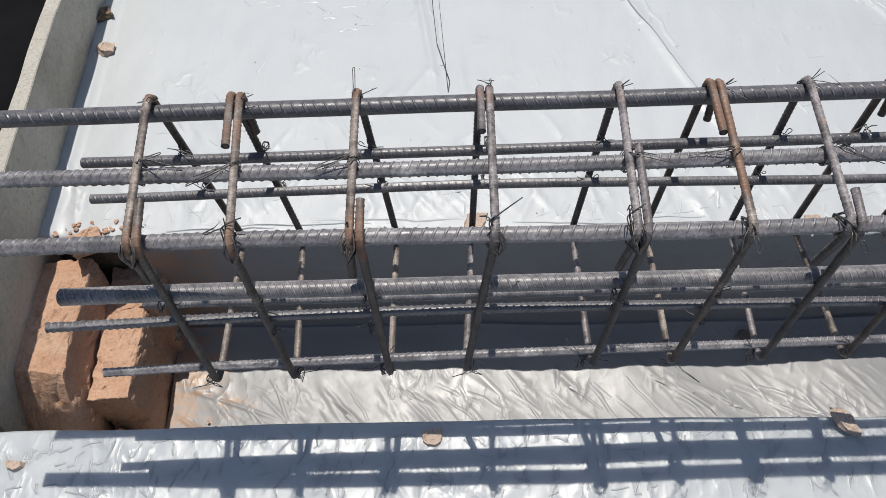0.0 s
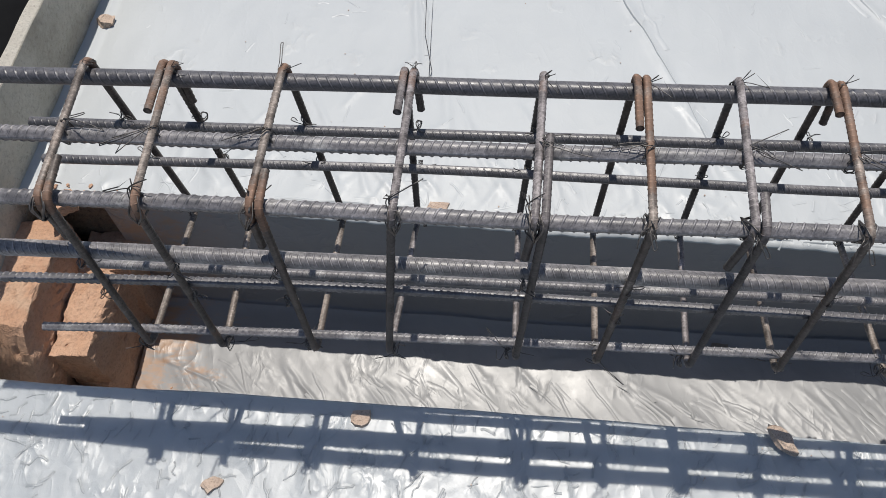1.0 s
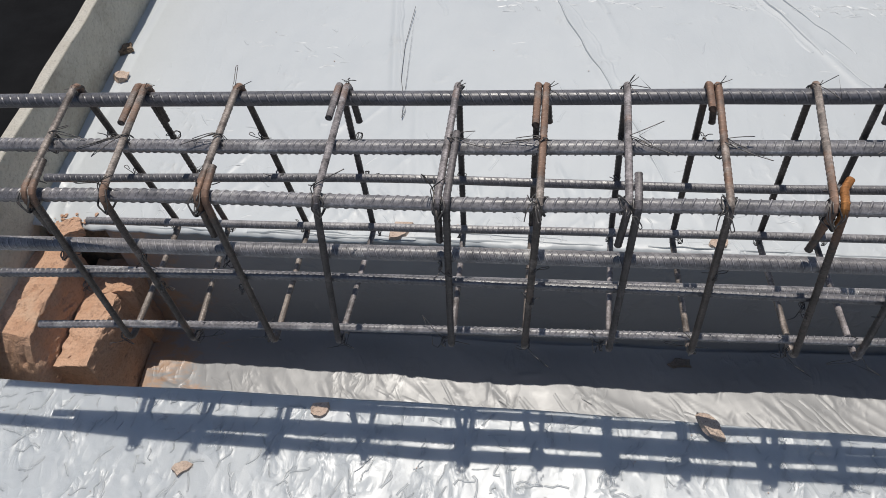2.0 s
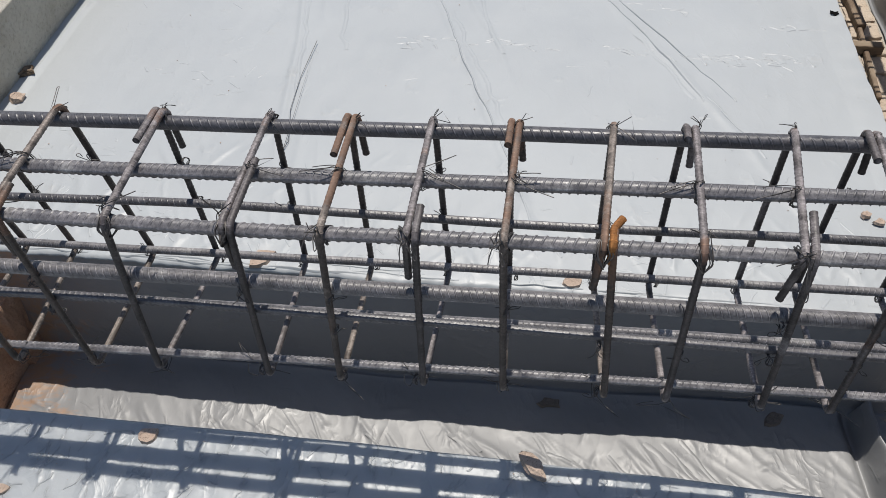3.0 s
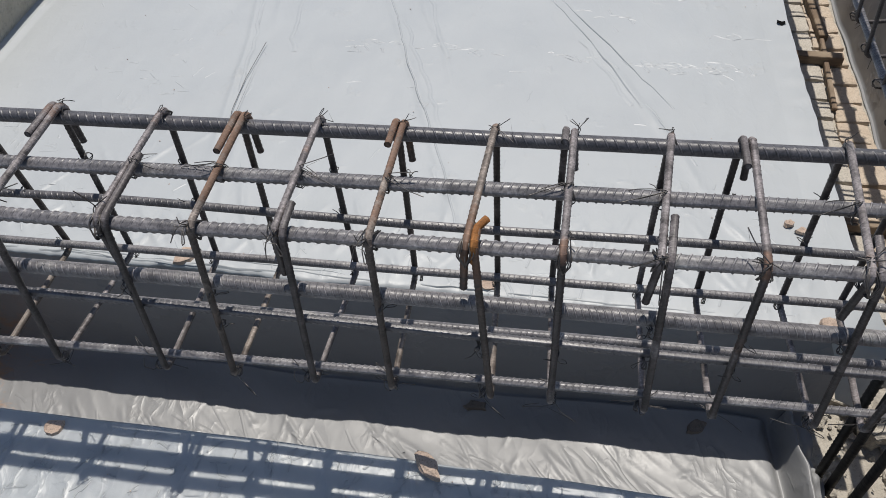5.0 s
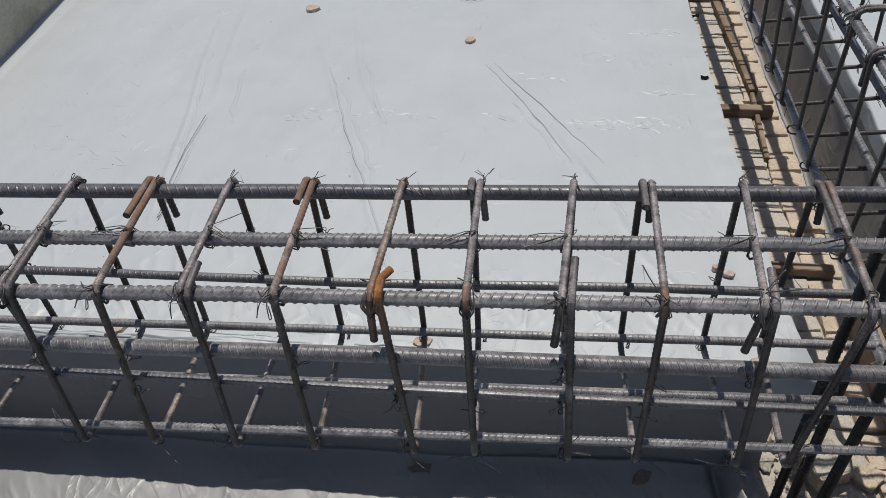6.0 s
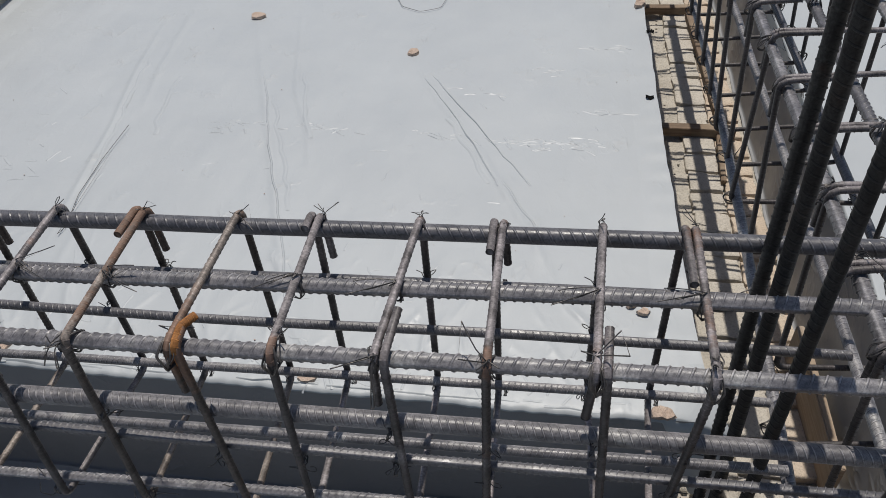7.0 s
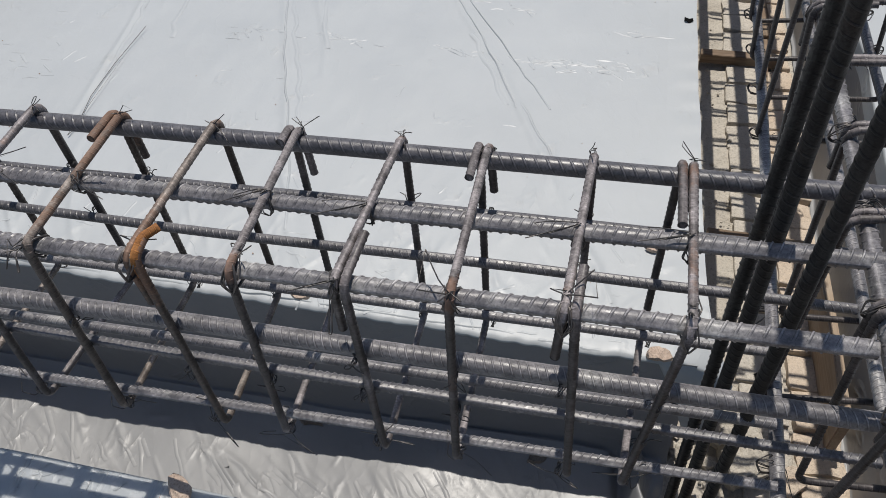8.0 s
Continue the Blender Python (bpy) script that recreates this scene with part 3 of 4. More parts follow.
film_near = sheet("polythene_near", np.arange(-2.3, 1.06, 0.007), np.r_[np.arange(-1.9, -0.42, 0.03), np.arange(-0.4, 0.0, 0.0065), np.linspace(0.0, 0.05, 10), np.linspace(0.08, 0.44, 6)], near_place, FILM_NEAR, "crinkled grey polythene sheet folded over the trench edge")


def near_level(x, y):
    return near_place(x, np.minimum(y - near_edge(x) + 0.012, 0))[2]


def short_wrinkles(count, place, turns, lengths, widths, heights, level, seed, bent=0.10):
    """Many short sharp folds; place(rs) gives where, turns the directions in degrees and their spread."""
    rs = np.random.RandomState(seed)
    out = []
    for _ in range(count):
        x, y = place(rs)
        turn, spread = turns[rs.randint(len(turns))]
        turn, long_ = radians(rs.normal(turn, spread)), rs.uniform(*lengths)
        dx, dy, kink = long_ / 2 * math.cos(turn), long_ / 2 * math.sin(turn), long_ * bent
        out.append(strip(((x - dx, y - dy), (x - dx / 3 + rs.normal(0, kink), y - dy / 3 + rs.normal(0, kink)), (x + dx / 3 + rs.normal(0, kink), y + dy / 3 + rs.normal(0, kink)), (x + dx, y + dy)), rs.uniform(*widths), rs.uniform(*heights), rs.randint(9999), 0.8, level))
    return merged(out)


def far_spot(rs):
    x = rs.uniform(-1.40, 1.02)
    return x, far_edge(x) + 0.015 + (rs.exponential(0.07) if rs.rand() < 0.75 else rs.uniform(0.1, 1.2))


part("wrinkles", mesh_of("wrinkles", *short_wrinkles(190, far_spot, ((70, 12), (120, 12), (5, 10)), (0.015, 0.060), (0.0022, 0.0042), (0.0003, 0.0008), far_level, 83, 0.03), FILM), film_far)


def near_spot(rs):
    x = rs.uniform(-1.45, 0.95)
    return x, near_edge(x) - 0.03 - rs.uniform(0, 0.36) ** 1.2


part("wrinkles", mesh_of("wrinkles", *short_wrinkles(420, near_spot, ((75, 14), (60, 16), (100, 14), (10, 20)), (0.012, 0.055), (0.0016, 0.0030), (0.0005, 0.0013), near_level, 81), FILM_NEAR), film_near)



def trench_rise(x):
    return 0.012 + 0.042 * np.clip(x / 0.9, 0, 1)


def trench_folds(x, y):
    """Long straight pulls in the film, fanning out from the near edge, with short kinks between them."""
    rs = np.random.RandomState(33)
    z = 0 * x
    for k in range(190):
        ax, ay = rs.uniform(-1.3, 1.05), rs.uniform(-0.08, 0.28)
        turn, long_ = radians(rs.normal(-44, 10)), rs.uniform(0.10, 0.30)
        if k % 5 == 0:
            turn, long_ = radians(rs.uniform(-110, 20)), rs.uniform(0.03, 0.08)
        bx, by = ax + long_ * math.cos(turn), ay + long_ * math.sin(turn)
        mid = (0.5 * (ax + bx) + rs.normal(0, 0.004), 0.5 * (ay + by) + rs.normal(0, 0.004))
        z = z + pull(x, y, ((ax, ay), mid, (bx, by)), rs.uniform(0.004, 0.009), rs.choice((0.0010, 0.0016, 0.0024, 0.0036)))
    return z


def trench_place(u, v):
    x = u
    y0, y1 = near_edge(x) - 0.005, far_edge(x) + 0.004
    width = y1 - y0
    up = np.maximum(v - 1, 0)
    r = 0.05
    y = y0 + np.minimum(v, 1) * (width + 0.0)
    rise = up * 0.46
    bend = np.exp(-np.maximum(y1 - y, 0) / 0.04) * (v <= 1)
    y = np.where(v > 1, y1 - 0.02 * np.exp(-rise / 0.04) + 0.004 * wave(x, rise, 0.3, 0.3, 34), y - 0.02 * bend)
    z = TRENCH_Z + trench_rise(x) * (v <= 1) + np.where(v > 1, rise + trench_rise(x) * np.exp(-rise / 0.1), 0) + 0.02 * bend
    flat = np.where(v > 1, np.exp(-rise / 0.05), 1)
    z = z + flat * (0.014 * wave(x, y, 0.42, 0.3, 31) + 0.0025 * crumple(x, y, 0.10, -50, 3.0, 32) + trench_folds(x, y))
    z = z + flat * 0.02 * np.exp(-np.minimum(v, 1) * 5)
    # the far end is gathered into a fold beside the column pit
    floor = (v <= 1)
    fold = 0.075 * np.exp(-((x - 1.118 - 0.10 * (0.15 - y)) / 0.020) ** 2) + 0.03 * np.clip((x - 1.12) / 0.06, 0, 1) * lattice(x / 0.025, y / 0.04, 37)
    z = z + floor * fold - floor * 0.03 * np.exp(-((x - 1.080 - 0.10 * (0.15 - y)) / 0.016) ** 2)
    x = x + floor * np.clip((x - 1.08) / 0.05, 0, 1) * (0.012 * lattice(y / 0.05, z / 0.3, 38) + 0.08 * (0.15 - y))
    return x, y, z


film_trench = sheet("polythene_trench", np.r_[np.arange(-1.315, 1.08, 0.0038), np.arange(1.082, 1.178, 0.003)], np.r_[np.linspace(0, 0.55, 90), np.linspace(0.56, 1, 30), np.linspace(1.02, 2.0, 28)], trench_place, FILM_TRENCH, "grey polythene lining of the footing trench, wrinkled and dust-filmed")


def trench_level(x, y):
    y0, y1 = near_edge(x) - 0.005, far_edge(x) + 0.004
    return trench_place(x, np.clip((y - y0) / (y1 - y0), 0, 1))[2]


def trench_spot(rs):
    x = rs.uniform(-1.22, 1.02)
    return x, near_edge(x) + 0.02 + rs.uniform(0, 0.24)


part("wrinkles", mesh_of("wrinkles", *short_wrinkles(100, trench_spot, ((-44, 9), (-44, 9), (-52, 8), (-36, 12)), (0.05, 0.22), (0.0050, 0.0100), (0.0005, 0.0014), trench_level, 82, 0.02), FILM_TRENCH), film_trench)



# near-black surface added where only deep shade lies outside the plank
def void_place(u, v):
    return u, v, -0.01 + 0.012 * wave(u, v, 0.5, 0.5, 41)


sheet("void_stand_in", np.linspace(-3.6, -1.59, 40), np.linspace(-0.9, 4.2, 90), void_place, SCRAP_VOID_BLACK, "near-black surface standing in for the dark void outside the concrete plank")


def right_place(u, v):
    y = v
    side = 1.645 + 0.02 * (y - 1.8) + 0.015 * np.clip(u / 0.6, 0, 1) + 0.010 * wave(0 * u, y, 1, 0.5, 52) + 0.004 * crumple(u * 0.3, y, 0.2, 80, 2.0, 53)
    x = np.where(u < 0, side + u, np.where(u < 0.6, side, side + u - 0.6))
    z = np.where(u < 0, -0.488, np.where(u < 0.6, -0.488 + u * 0.488 / 0.6, 0.0)) + 0.003 * wave(x, y, 0.4, 0.4, 51)
    return x, y, z


def lining_place(u, v):
    x, y, z = right_place(u, v)
    return x + 0.008, y, z - 0.006


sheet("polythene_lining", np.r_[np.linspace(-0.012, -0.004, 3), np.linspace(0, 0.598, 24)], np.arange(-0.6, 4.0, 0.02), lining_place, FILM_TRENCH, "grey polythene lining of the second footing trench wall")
sheet("polythene_right", np.r_[np.linspace(0.52, 0.6, 6), np.arange(0.605, 2.2, 0.02)], np.arange(-0.6, 4.0, 0.02), right_place, FILM, "pale polythene sheet over the floor past the second cage")
structure("floor_right", slab("floor_right", 1.715, 3.4, -1.3, 4.2, -0.5, -0.012, SOIL, 4, res=0.5), "levelled soil under the polythene")

# the concrete plank that closes the plot, and the void behind it
plank = thing("concrete_plank", "thin weathered concrete plank standing on edge with a chipped top", "plank", at=(-1.56, 1.5, -0.5))
plank_me = slab("plank_body", -1.585, -1.550, -0.02, 3.4, -0.5, 0.228, PLANK, 7, 0.0028, 0.03, 0.0016)
body = part("plank_body", plank_me, plank)
body.matrix_basis = pose(-0.030, -1.5, 0.5) @ pose(1.56, 0, 0)
plank.matrix_basis = pose(-1.56, 1.5, -0.5, 0, 5.2, 0.8)
plank_me.materials.append(PLANK_EDGE)
for f in plank_me.polygons:
    if f.center.z > 0.2262:
        f.material_index = 1
rs = np.random.RandomState(5)

# floor of the second trench: rough concrete with two rows of bricks along it
PIT_Z = -0.488
pit = structure("footing_floor", slab("footing_floor", 1.06, 1.70, -0.62, 3.9, -0.53, PIT_Z - 0.012, CONCRETE, 9, 0.010, 0.024, 0.004), "rough pitted concrete floor of the second footing trench")
rows = ((1.446, 0.124, CLAY_GREY, 20), (1.574, 0.120, CLAY_PALE, 120))
for at, wide, mat, seed in rows:
    meshes = [lump("brick", (wide, 0.113, 0.06), mat, seed + k, 4, 0.10) for k in range(6)]
    y, k = -0.50, 0
    while y < 3.7:
        part("brick", meshes[rs.randint(6)], pit, m=pose(at + 0.008 * (y - 1.8) + rs.uniform(-0.006, 0.006), y, PIT_Z - 0.024 + rs.uniform(-0.006, 0.005), rs.uniform(-1.5, 1.5), rs.uniform(-1.5, 1.5), rs.uniform(-2.5, 2.5) + 180 * rs.randint(2)))
        y += 0.122 + rs.uniform(-0.004, 0.004)

board = thing("formwork_board", "weathered timber formwork board set on edge in the trench", "board", at=(1.588, 0.74, PIT_Z))
part("board", slab("board", -0.012, 0.012, -0.25, 0.23, 0.0, 0.15, PLYWOOD, 3, 0.003, 0.05, 0.003), board)


# ---- reinforcement ----
def stirrup_mesh(name, wide, high, d, far_hook, top_stub, side_stub, mat, seg=12, foot=0.0):
    """Closed link in the local yz plane: two right-angled hooks that meet over one top corner."""
    s = 1 if far_hook else -1
    y0, y1 = (0.0, wide) if far_hook else (wide, 0.0)
    o = d * 1.12 * s
    # foot shifts one low corner sideways
    low = (y1 - foot, y0) if far_hook else (y1, y0 + foot)
    c = [(-o, y1 - s * top_stub, high + 0.002), (-o, y1, high), (-o, low[0], 0), (-o * 0.6, low[1], 0), (-o * 0.2, y0, high), (0, y1, high), (0.4 * o, y1 + s * 0.001, high - side_stub)]
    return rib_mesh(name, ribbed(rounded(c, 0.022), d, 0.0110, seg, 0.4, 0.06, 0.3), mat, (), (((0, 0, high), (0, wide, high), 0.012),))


def wire_tube(points):
    """One length of soft wire through the points, bent smoothly."""
    return tube(resample(np.array(rounded([tuple(p) for p in points], 0.006, 3)), 0.0034)[0], 0.00082, 5)


def loose_end(rs, start, aim, reach):
    """Points of a wire end that leaves start, slightly bent."""
    aim = np.array(aim) / np.linalg.norm(aim)
    bend = rs.normal(0, 0.10, 3)
    return [start + reach * (f * aim + f * f * bend) for f in (0.35, 0.7, 1.0)]


def tie_mesh(seed, turns=5, along=0.0):
    """Soft wires wound crosswise over a crossing, with loose ends. Bar along x, link along y, outside up.
    along lays the long ends beside the bar."""
    rs = np.random.RandomState(seed)
    pieces = []
    for w in range(2):
        path = []
        for n in range(turns - w):
            d = 1 if (n + w) % 2 else -1
            x, y, up = 0.0085 + rs.normal(0, 0.0016), 0.0135 + rs.normal(0, 0.0010), rs.normal(0, 0.0010) + 0.0012 * w
            path += [(x * d, y, -0.012), (x * d * 0.6, y * 0.7, 0.004 + up), (0, 0, 0.0150 + up), (-x * d * 0.6, -y * 0.7, 0.004 + up), (-x * d, -y, -0.012), (0, -y * 0.4, -0.026 + up), (0, y * 0.4, -0.026 + up)]
        path = [np.array(p) for p in path]
        knot = np.array([rs.normal(0, 0.004), rs.normal(0, 0.004), 0.019])
        ends = []
        for e in range(2):
            aim = (rs.normal(), rs.normal(), abs(rs.normal(0, 0.4)))
            if along:
                aim = (along * rs.uniform(0.6, 1.2), rs.normal(-0.25, 0.35), rs.normal(-0.05, 0.12))
            ends.append(loose_end(rs, knot, aim, rs.choice((0.010, 0.016, 0.026, 0.048) if not along else (0.018, 0.045, 0.070, 0.080))))
        if w:
            # a short end doubled back on itself
            ends[1] = ends[1] + [ends[1][-1] + np.array((0.004, 0.003, 0.002)), ends[1][0] + np.array((0.003, 0.002, 0.003))]
        pieces.append(wire_tube(ends[0][::-1] + [knot] + path + [knot + np.array((0.002, 0.001, -0.001))] + ends[1]))
    return mesh_of("tie_wire", *merged(pieces), WIRE)


def tail_mesh(seed, reach_of=1.0, round_=1.0):
    """Wire round a low corner whose long ends stick out along the bar, one of them doubled back in a loop."""
    rs = np.random.RandomState(seed)
    path = []
    for n in range(3):
        for a in np.linspace(0, 2 * np.pi, 8)[:-1]:
            path.append(np.array([0.005 * math.sin(a * 2 + n) + rs.normal(0, 0.0006), 0.0108 * round_ * math.cos(a - 2.2), 0.013 * round_ * math.sin(a - 2.2) + 0.002]))
    ends = []
    for d in (-1, 1):
        reach = rs.uniform(0.022, 0.070) * reach_of
        line = loose_end(rs, np.array([0.0, -0.010, -0.010]), (d, rs.normal(-0.25, 0.25), rs.normal(-0.2, 0.2)), reach)
        if d * (1 if seed % 2 else -1) > 0:
            line = line + [line[-1] + np.array((-0.2 * d * reach, 0.001, 0.008)), line[0] + np.array((0.1 * d * reach, 0.002, 0.006))]
        ends.append(line)
    pieces = [wire_tube(ends[0][::-1] + path + ends[1])]
    if reach_of == 1.0:
        # a second strand slung from the bar down round the corner
        side = 0.006 * (1 if seed % 2 else -1)
        pieces.append(wire_tube([np.array(p) for p in ((side * 3, 0.012, 0.034), (side * 2.4, 0.024, 0.022), (side * 1.6, 0.014, -0.006), (side, -0.010, -0.010), (side * 0.6, -0.012, 0.012), (side * 2.2, 0.002, 0.040))] + loose_end(rs, np.array((side * 2.2, 0.0, 0.040)), (side * 90, -0.2, 0.4), rs.uniform(0.012, 0.045))))
    return mesh_of("tie_wire", *merged(pieces), WIRE)


TIES = [tie_mesh(60 + k, 4 + k % 3) for k in range(8)]
TIES_ALONG = [tie_mesh(160 + k, 3 + k % 2, 1 if k % 3 else -1) for k in range(8)]
TAILS = [tail_mesh(95 + k) for k in range(8)]
TIES_SMALL = [tail_mesh(180 + k, 0.45, 0.9) for k in range(8)]

# near and far top x of each link of the beam cage; hooks alternate
LINKS = [(-1.030, -1.044), (-0.885, -0.899), (-0.717, -0.714), (-0.510, -0.503), (-0.308, -0.296), (-0.144, -0.136), (-0.004, 0.006),
         (0.150, 0.161), (0.303, 0.325), (0.453, 0.462), (0.598, 0.626), (0.752, 0.758), (0.896, 0.912), (1.049, 1.050)]
D_LINK, THICK, THIN = 0.0133, 0.0245, 0.0165
cage = thing("rebar_beam_cage", "grey ribbed steel beam cage with wired stirrups, rusty bends", "rebar cage", at=(0, 0.13, 0.19))
cage_at = Matrix.Translation((0, -0.13, -0.19))


def top_near(x):
    return 0.606 + 0.003 * (x + 1.2)


def top_far(x):
    return 0.612 + 0.007 * (x + 1.2)


def low_near(x):
    return float(np.interp(x, (-1.25, -1.1, -0.6, 0.2, 1.2), (0.140, 0.160, 0.181, 0.201, 0.215)))


LOW_FAR = 0.183
BARS = [
    # (x, y, z) along each bar, thickness, material
    (((-1.60, 0.258, 0.572), (-1.2, 0.258, 0.584), (-0.5, 0.258, 0.594), (0.6, 0.260, 0.604), (2.3, 0.262, 0.618)), THICK, BAR),
    (((-1.385, 0.128, 0.590), (-0.5, 0.129, 0.592), (0.6, 0.137, 0.599), (1.33, 0.143, 0.603)), THICK, BAR_DUSTY),
    (((-1.385, 0.024, 0.558), (-1.18, 0.020, 0.568), (-0.95, 0.013, 0.584), (-0.7, 0.012, 0.587), (-0.3, 0.006, 0.585), (0.1, 0.010, 0.590), (1.262, 0.010, 0.594)), THICK, BAR_DUSTY),
    (((-1.200, 0.256, 0.468), (-0.5, 0.256, 0.478), (0.6, 0.256, 0.492), (1.45, 0.256, 0.492)), THIN, BAR),
    (((-1.225, 0.256, 0.363), (-0.5, 0.256, 0.382), (0.25, 0.256, 0.366), (0.7, 0.256, 0.374), (1.346, 0.256, 0.368)), THIN, BAR),
    (((-1.180, -0.006, 0.464), (-0.95, 0.001, 0.457), (-0.6, 0.003, 0.455), (0.25, 0.003, 0.456), (1.330, 0.004, 0.448)), THICK, BAR_DUSTY),
    (((-1.235, -0.014, 0.376), (-0.95, -0.005, 0.378), (-0.6, -0.003, 0.386), (0.24, -0.003, 0.372), (0.66, -0.003, 0.362), (1.345, -0.003, 0.358)), THIN, BAR),
    (((-1.212, -0.011, 0.180), (-1.1, -0.011, 0.198), (-0.6, -0.011, 0.220), (0.2, -0.011, 0.240), (1.235, -0.010, 0.255)), THIN, BAR_DUSTY),
    (((-1.15, 0.112, 0.222), (0.2, 0.113, 0.226), (1.25, 0.114, 0.226)), THIN, BAR_DUSTY),
    (((-1.20, 0.262, 0.212), (0.2, 0.264, 0.213), (1.25, 0.264, 0.214)), THIN, BAR_DUSTY),
]
for k, (knots, d, mat) in enumerate(BARS):
    knots = np.array(knots)
    x = np.linspace(knots[0, 0], knots[-1, 0], 80)
    rs = np.random.RandomState(100 + k)
    smooth = np.ones(9) / 9
    pts = np.stack([x] + [np.convolve(np.pad(np.interp(x, knots[:, 0], knots[:, j]), 4, mode="edge"), smooth, "valid") + 0.0008 * wave(x, 0 * x, 0.6, 1, 110 + 10 * k + j) for j in (1, 2)], 1)
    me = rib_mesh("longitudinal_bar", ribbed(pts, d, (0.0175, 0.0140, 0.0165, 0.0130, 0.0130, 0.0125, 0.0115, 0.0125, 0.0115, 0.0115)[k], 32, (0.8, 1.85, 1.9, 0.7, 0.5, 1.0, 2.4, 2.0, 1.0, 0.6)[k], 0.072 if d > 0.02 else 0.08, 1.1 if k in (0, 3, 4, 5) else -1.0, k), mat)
    part("longitudinal_bar", me, cage, m=cage_at)

RUSTY = {0, 1, 2, 5, 7, 8}
# rust on each link: from its near or far top corner, share of the way across, reach, strength
RUST = [[] for _ in LINKS]
RUST[0] = [("f", 0.0, 0.025, 0.8), ("n", 0.0, 0.05, 0.6)]
RUST[1] = [("f", 0.0, 0.05, 0.65), ("f", 0.3, 0.05, 0.5), ("n", 0.0, 0.045, 0.75)]
RUST[2] = [("f", 0.0, 0.03, 0.8), ("n", 0.0, 0.06, 0.75)]
RUST[3] = [("f", 0.1, 0.05, 0.45)]
RUST[4] = [("f", 0.1, 0.05, 0.4)]
RUST[5] = [("f", 0.0, 0.05, 0.7), ("f", 0.3, 0.06, 0.7), ("f", 0.62, 0.06, 0.9)]
RUST[6] = [("f", 0.3, 0.05, 0.35)]
RUST[7] = [("f", 0.05, 0.07, 0.65), ("f", 0.35, 0.08, 0.6), ("n", 0.2, 0.07, 0.5)]
RUST[8] = [("n", 0.0, 0.12, 0.62), ("f", 0.0, 0.03, 0.5), ("n", 0.3, 0.07, 0.45)]
RUST[9] = [("n", 0.02, 0.025, 0.8)]
RUST[10] = [("f", 0.0, 0.03, 0.4)]
RUST[11] = [("n", 0.02, 0.03, 0.75), ("f", 0.0, 0.03, 0.45)]
RUST[12] = [("n", 0.1, 0.05, 0.3)]
RUST[13] = [("f", 0.1, 0.05, 0.45), ("n", 0.3, 0.06, 0.4)]
TOP_STUB = {0: 0.075, 1: 0.115, 2: 0.065, 3: 0.100, 4: 0.150, 5: 0.115, 6: 0.060, 7: 0.075, 8: 0.030, 9: 0.045, 10: 0.085, 11: 0.080, 12: 0.070, 13: 0.128}
NEAR_LEAN = (0.010, 0.032, 0.019, -0.027, -0.018, -0.014, -0.011, 0.012, 0.028, 0.012, 0.017, 0.005, 0.017, -0.030)
FAR_LEAN = (0.050, 0.048, 0.034, 0.0, -0.022, -0.008, 0.003, 0.002, -0.002, 0.0, -0.004, 0.006, 0.0, 0.0)
rs = np.random.RandomState(17)


def cage_link(k, xn, xf):
    """One link with its own corners; the two hooks overlap at its near or far top corner."""
    far = k % 2 == 1
    near_top, far_top = Vector((xn, -0.0085, top_near(xn))), Vector((xf, 0.277, top_far(xf)))
    near_low, far_low = Vector((xn + NEAR_LEAN[k], -0.0275, low_near(xn))), Vector((xf + FAR_LEAN[k], 0.281, LOW_FAR))
    o = D_LINK * 1.1
    if far:
        side = Vector((-o, 0, 0))
        c = [far_top + side + (near_top - far_top).normalized() * TOP_STUB[k] + Vector((0, 0, 0.004)), far_top + side, far_low + side, near_low + side * 0.5, near_top, far_top, far_top + Vector((o * 0.5, -0.004, -0.095))]
    else:
        side = Vector((o, 0, 0))
        c = [near_top + side + (far_top - near_top).normalized() * TOP_STUB[k] + Vector((0, 0, 0.006)), near_top + side, near_low + side, far_low + side * 0.5, far_top, near_top, near_top + Vector((-o * 0.4, 0.012, -0.115))]
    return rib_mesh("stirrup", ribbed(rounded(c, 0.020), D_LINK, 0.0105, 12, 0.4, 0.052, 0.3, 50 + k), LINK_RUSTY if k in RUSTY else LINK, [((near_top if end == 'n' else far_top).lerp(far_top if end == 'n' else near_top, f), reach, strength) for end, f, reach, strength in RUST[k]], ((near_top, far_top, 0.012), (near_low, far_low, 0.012)))


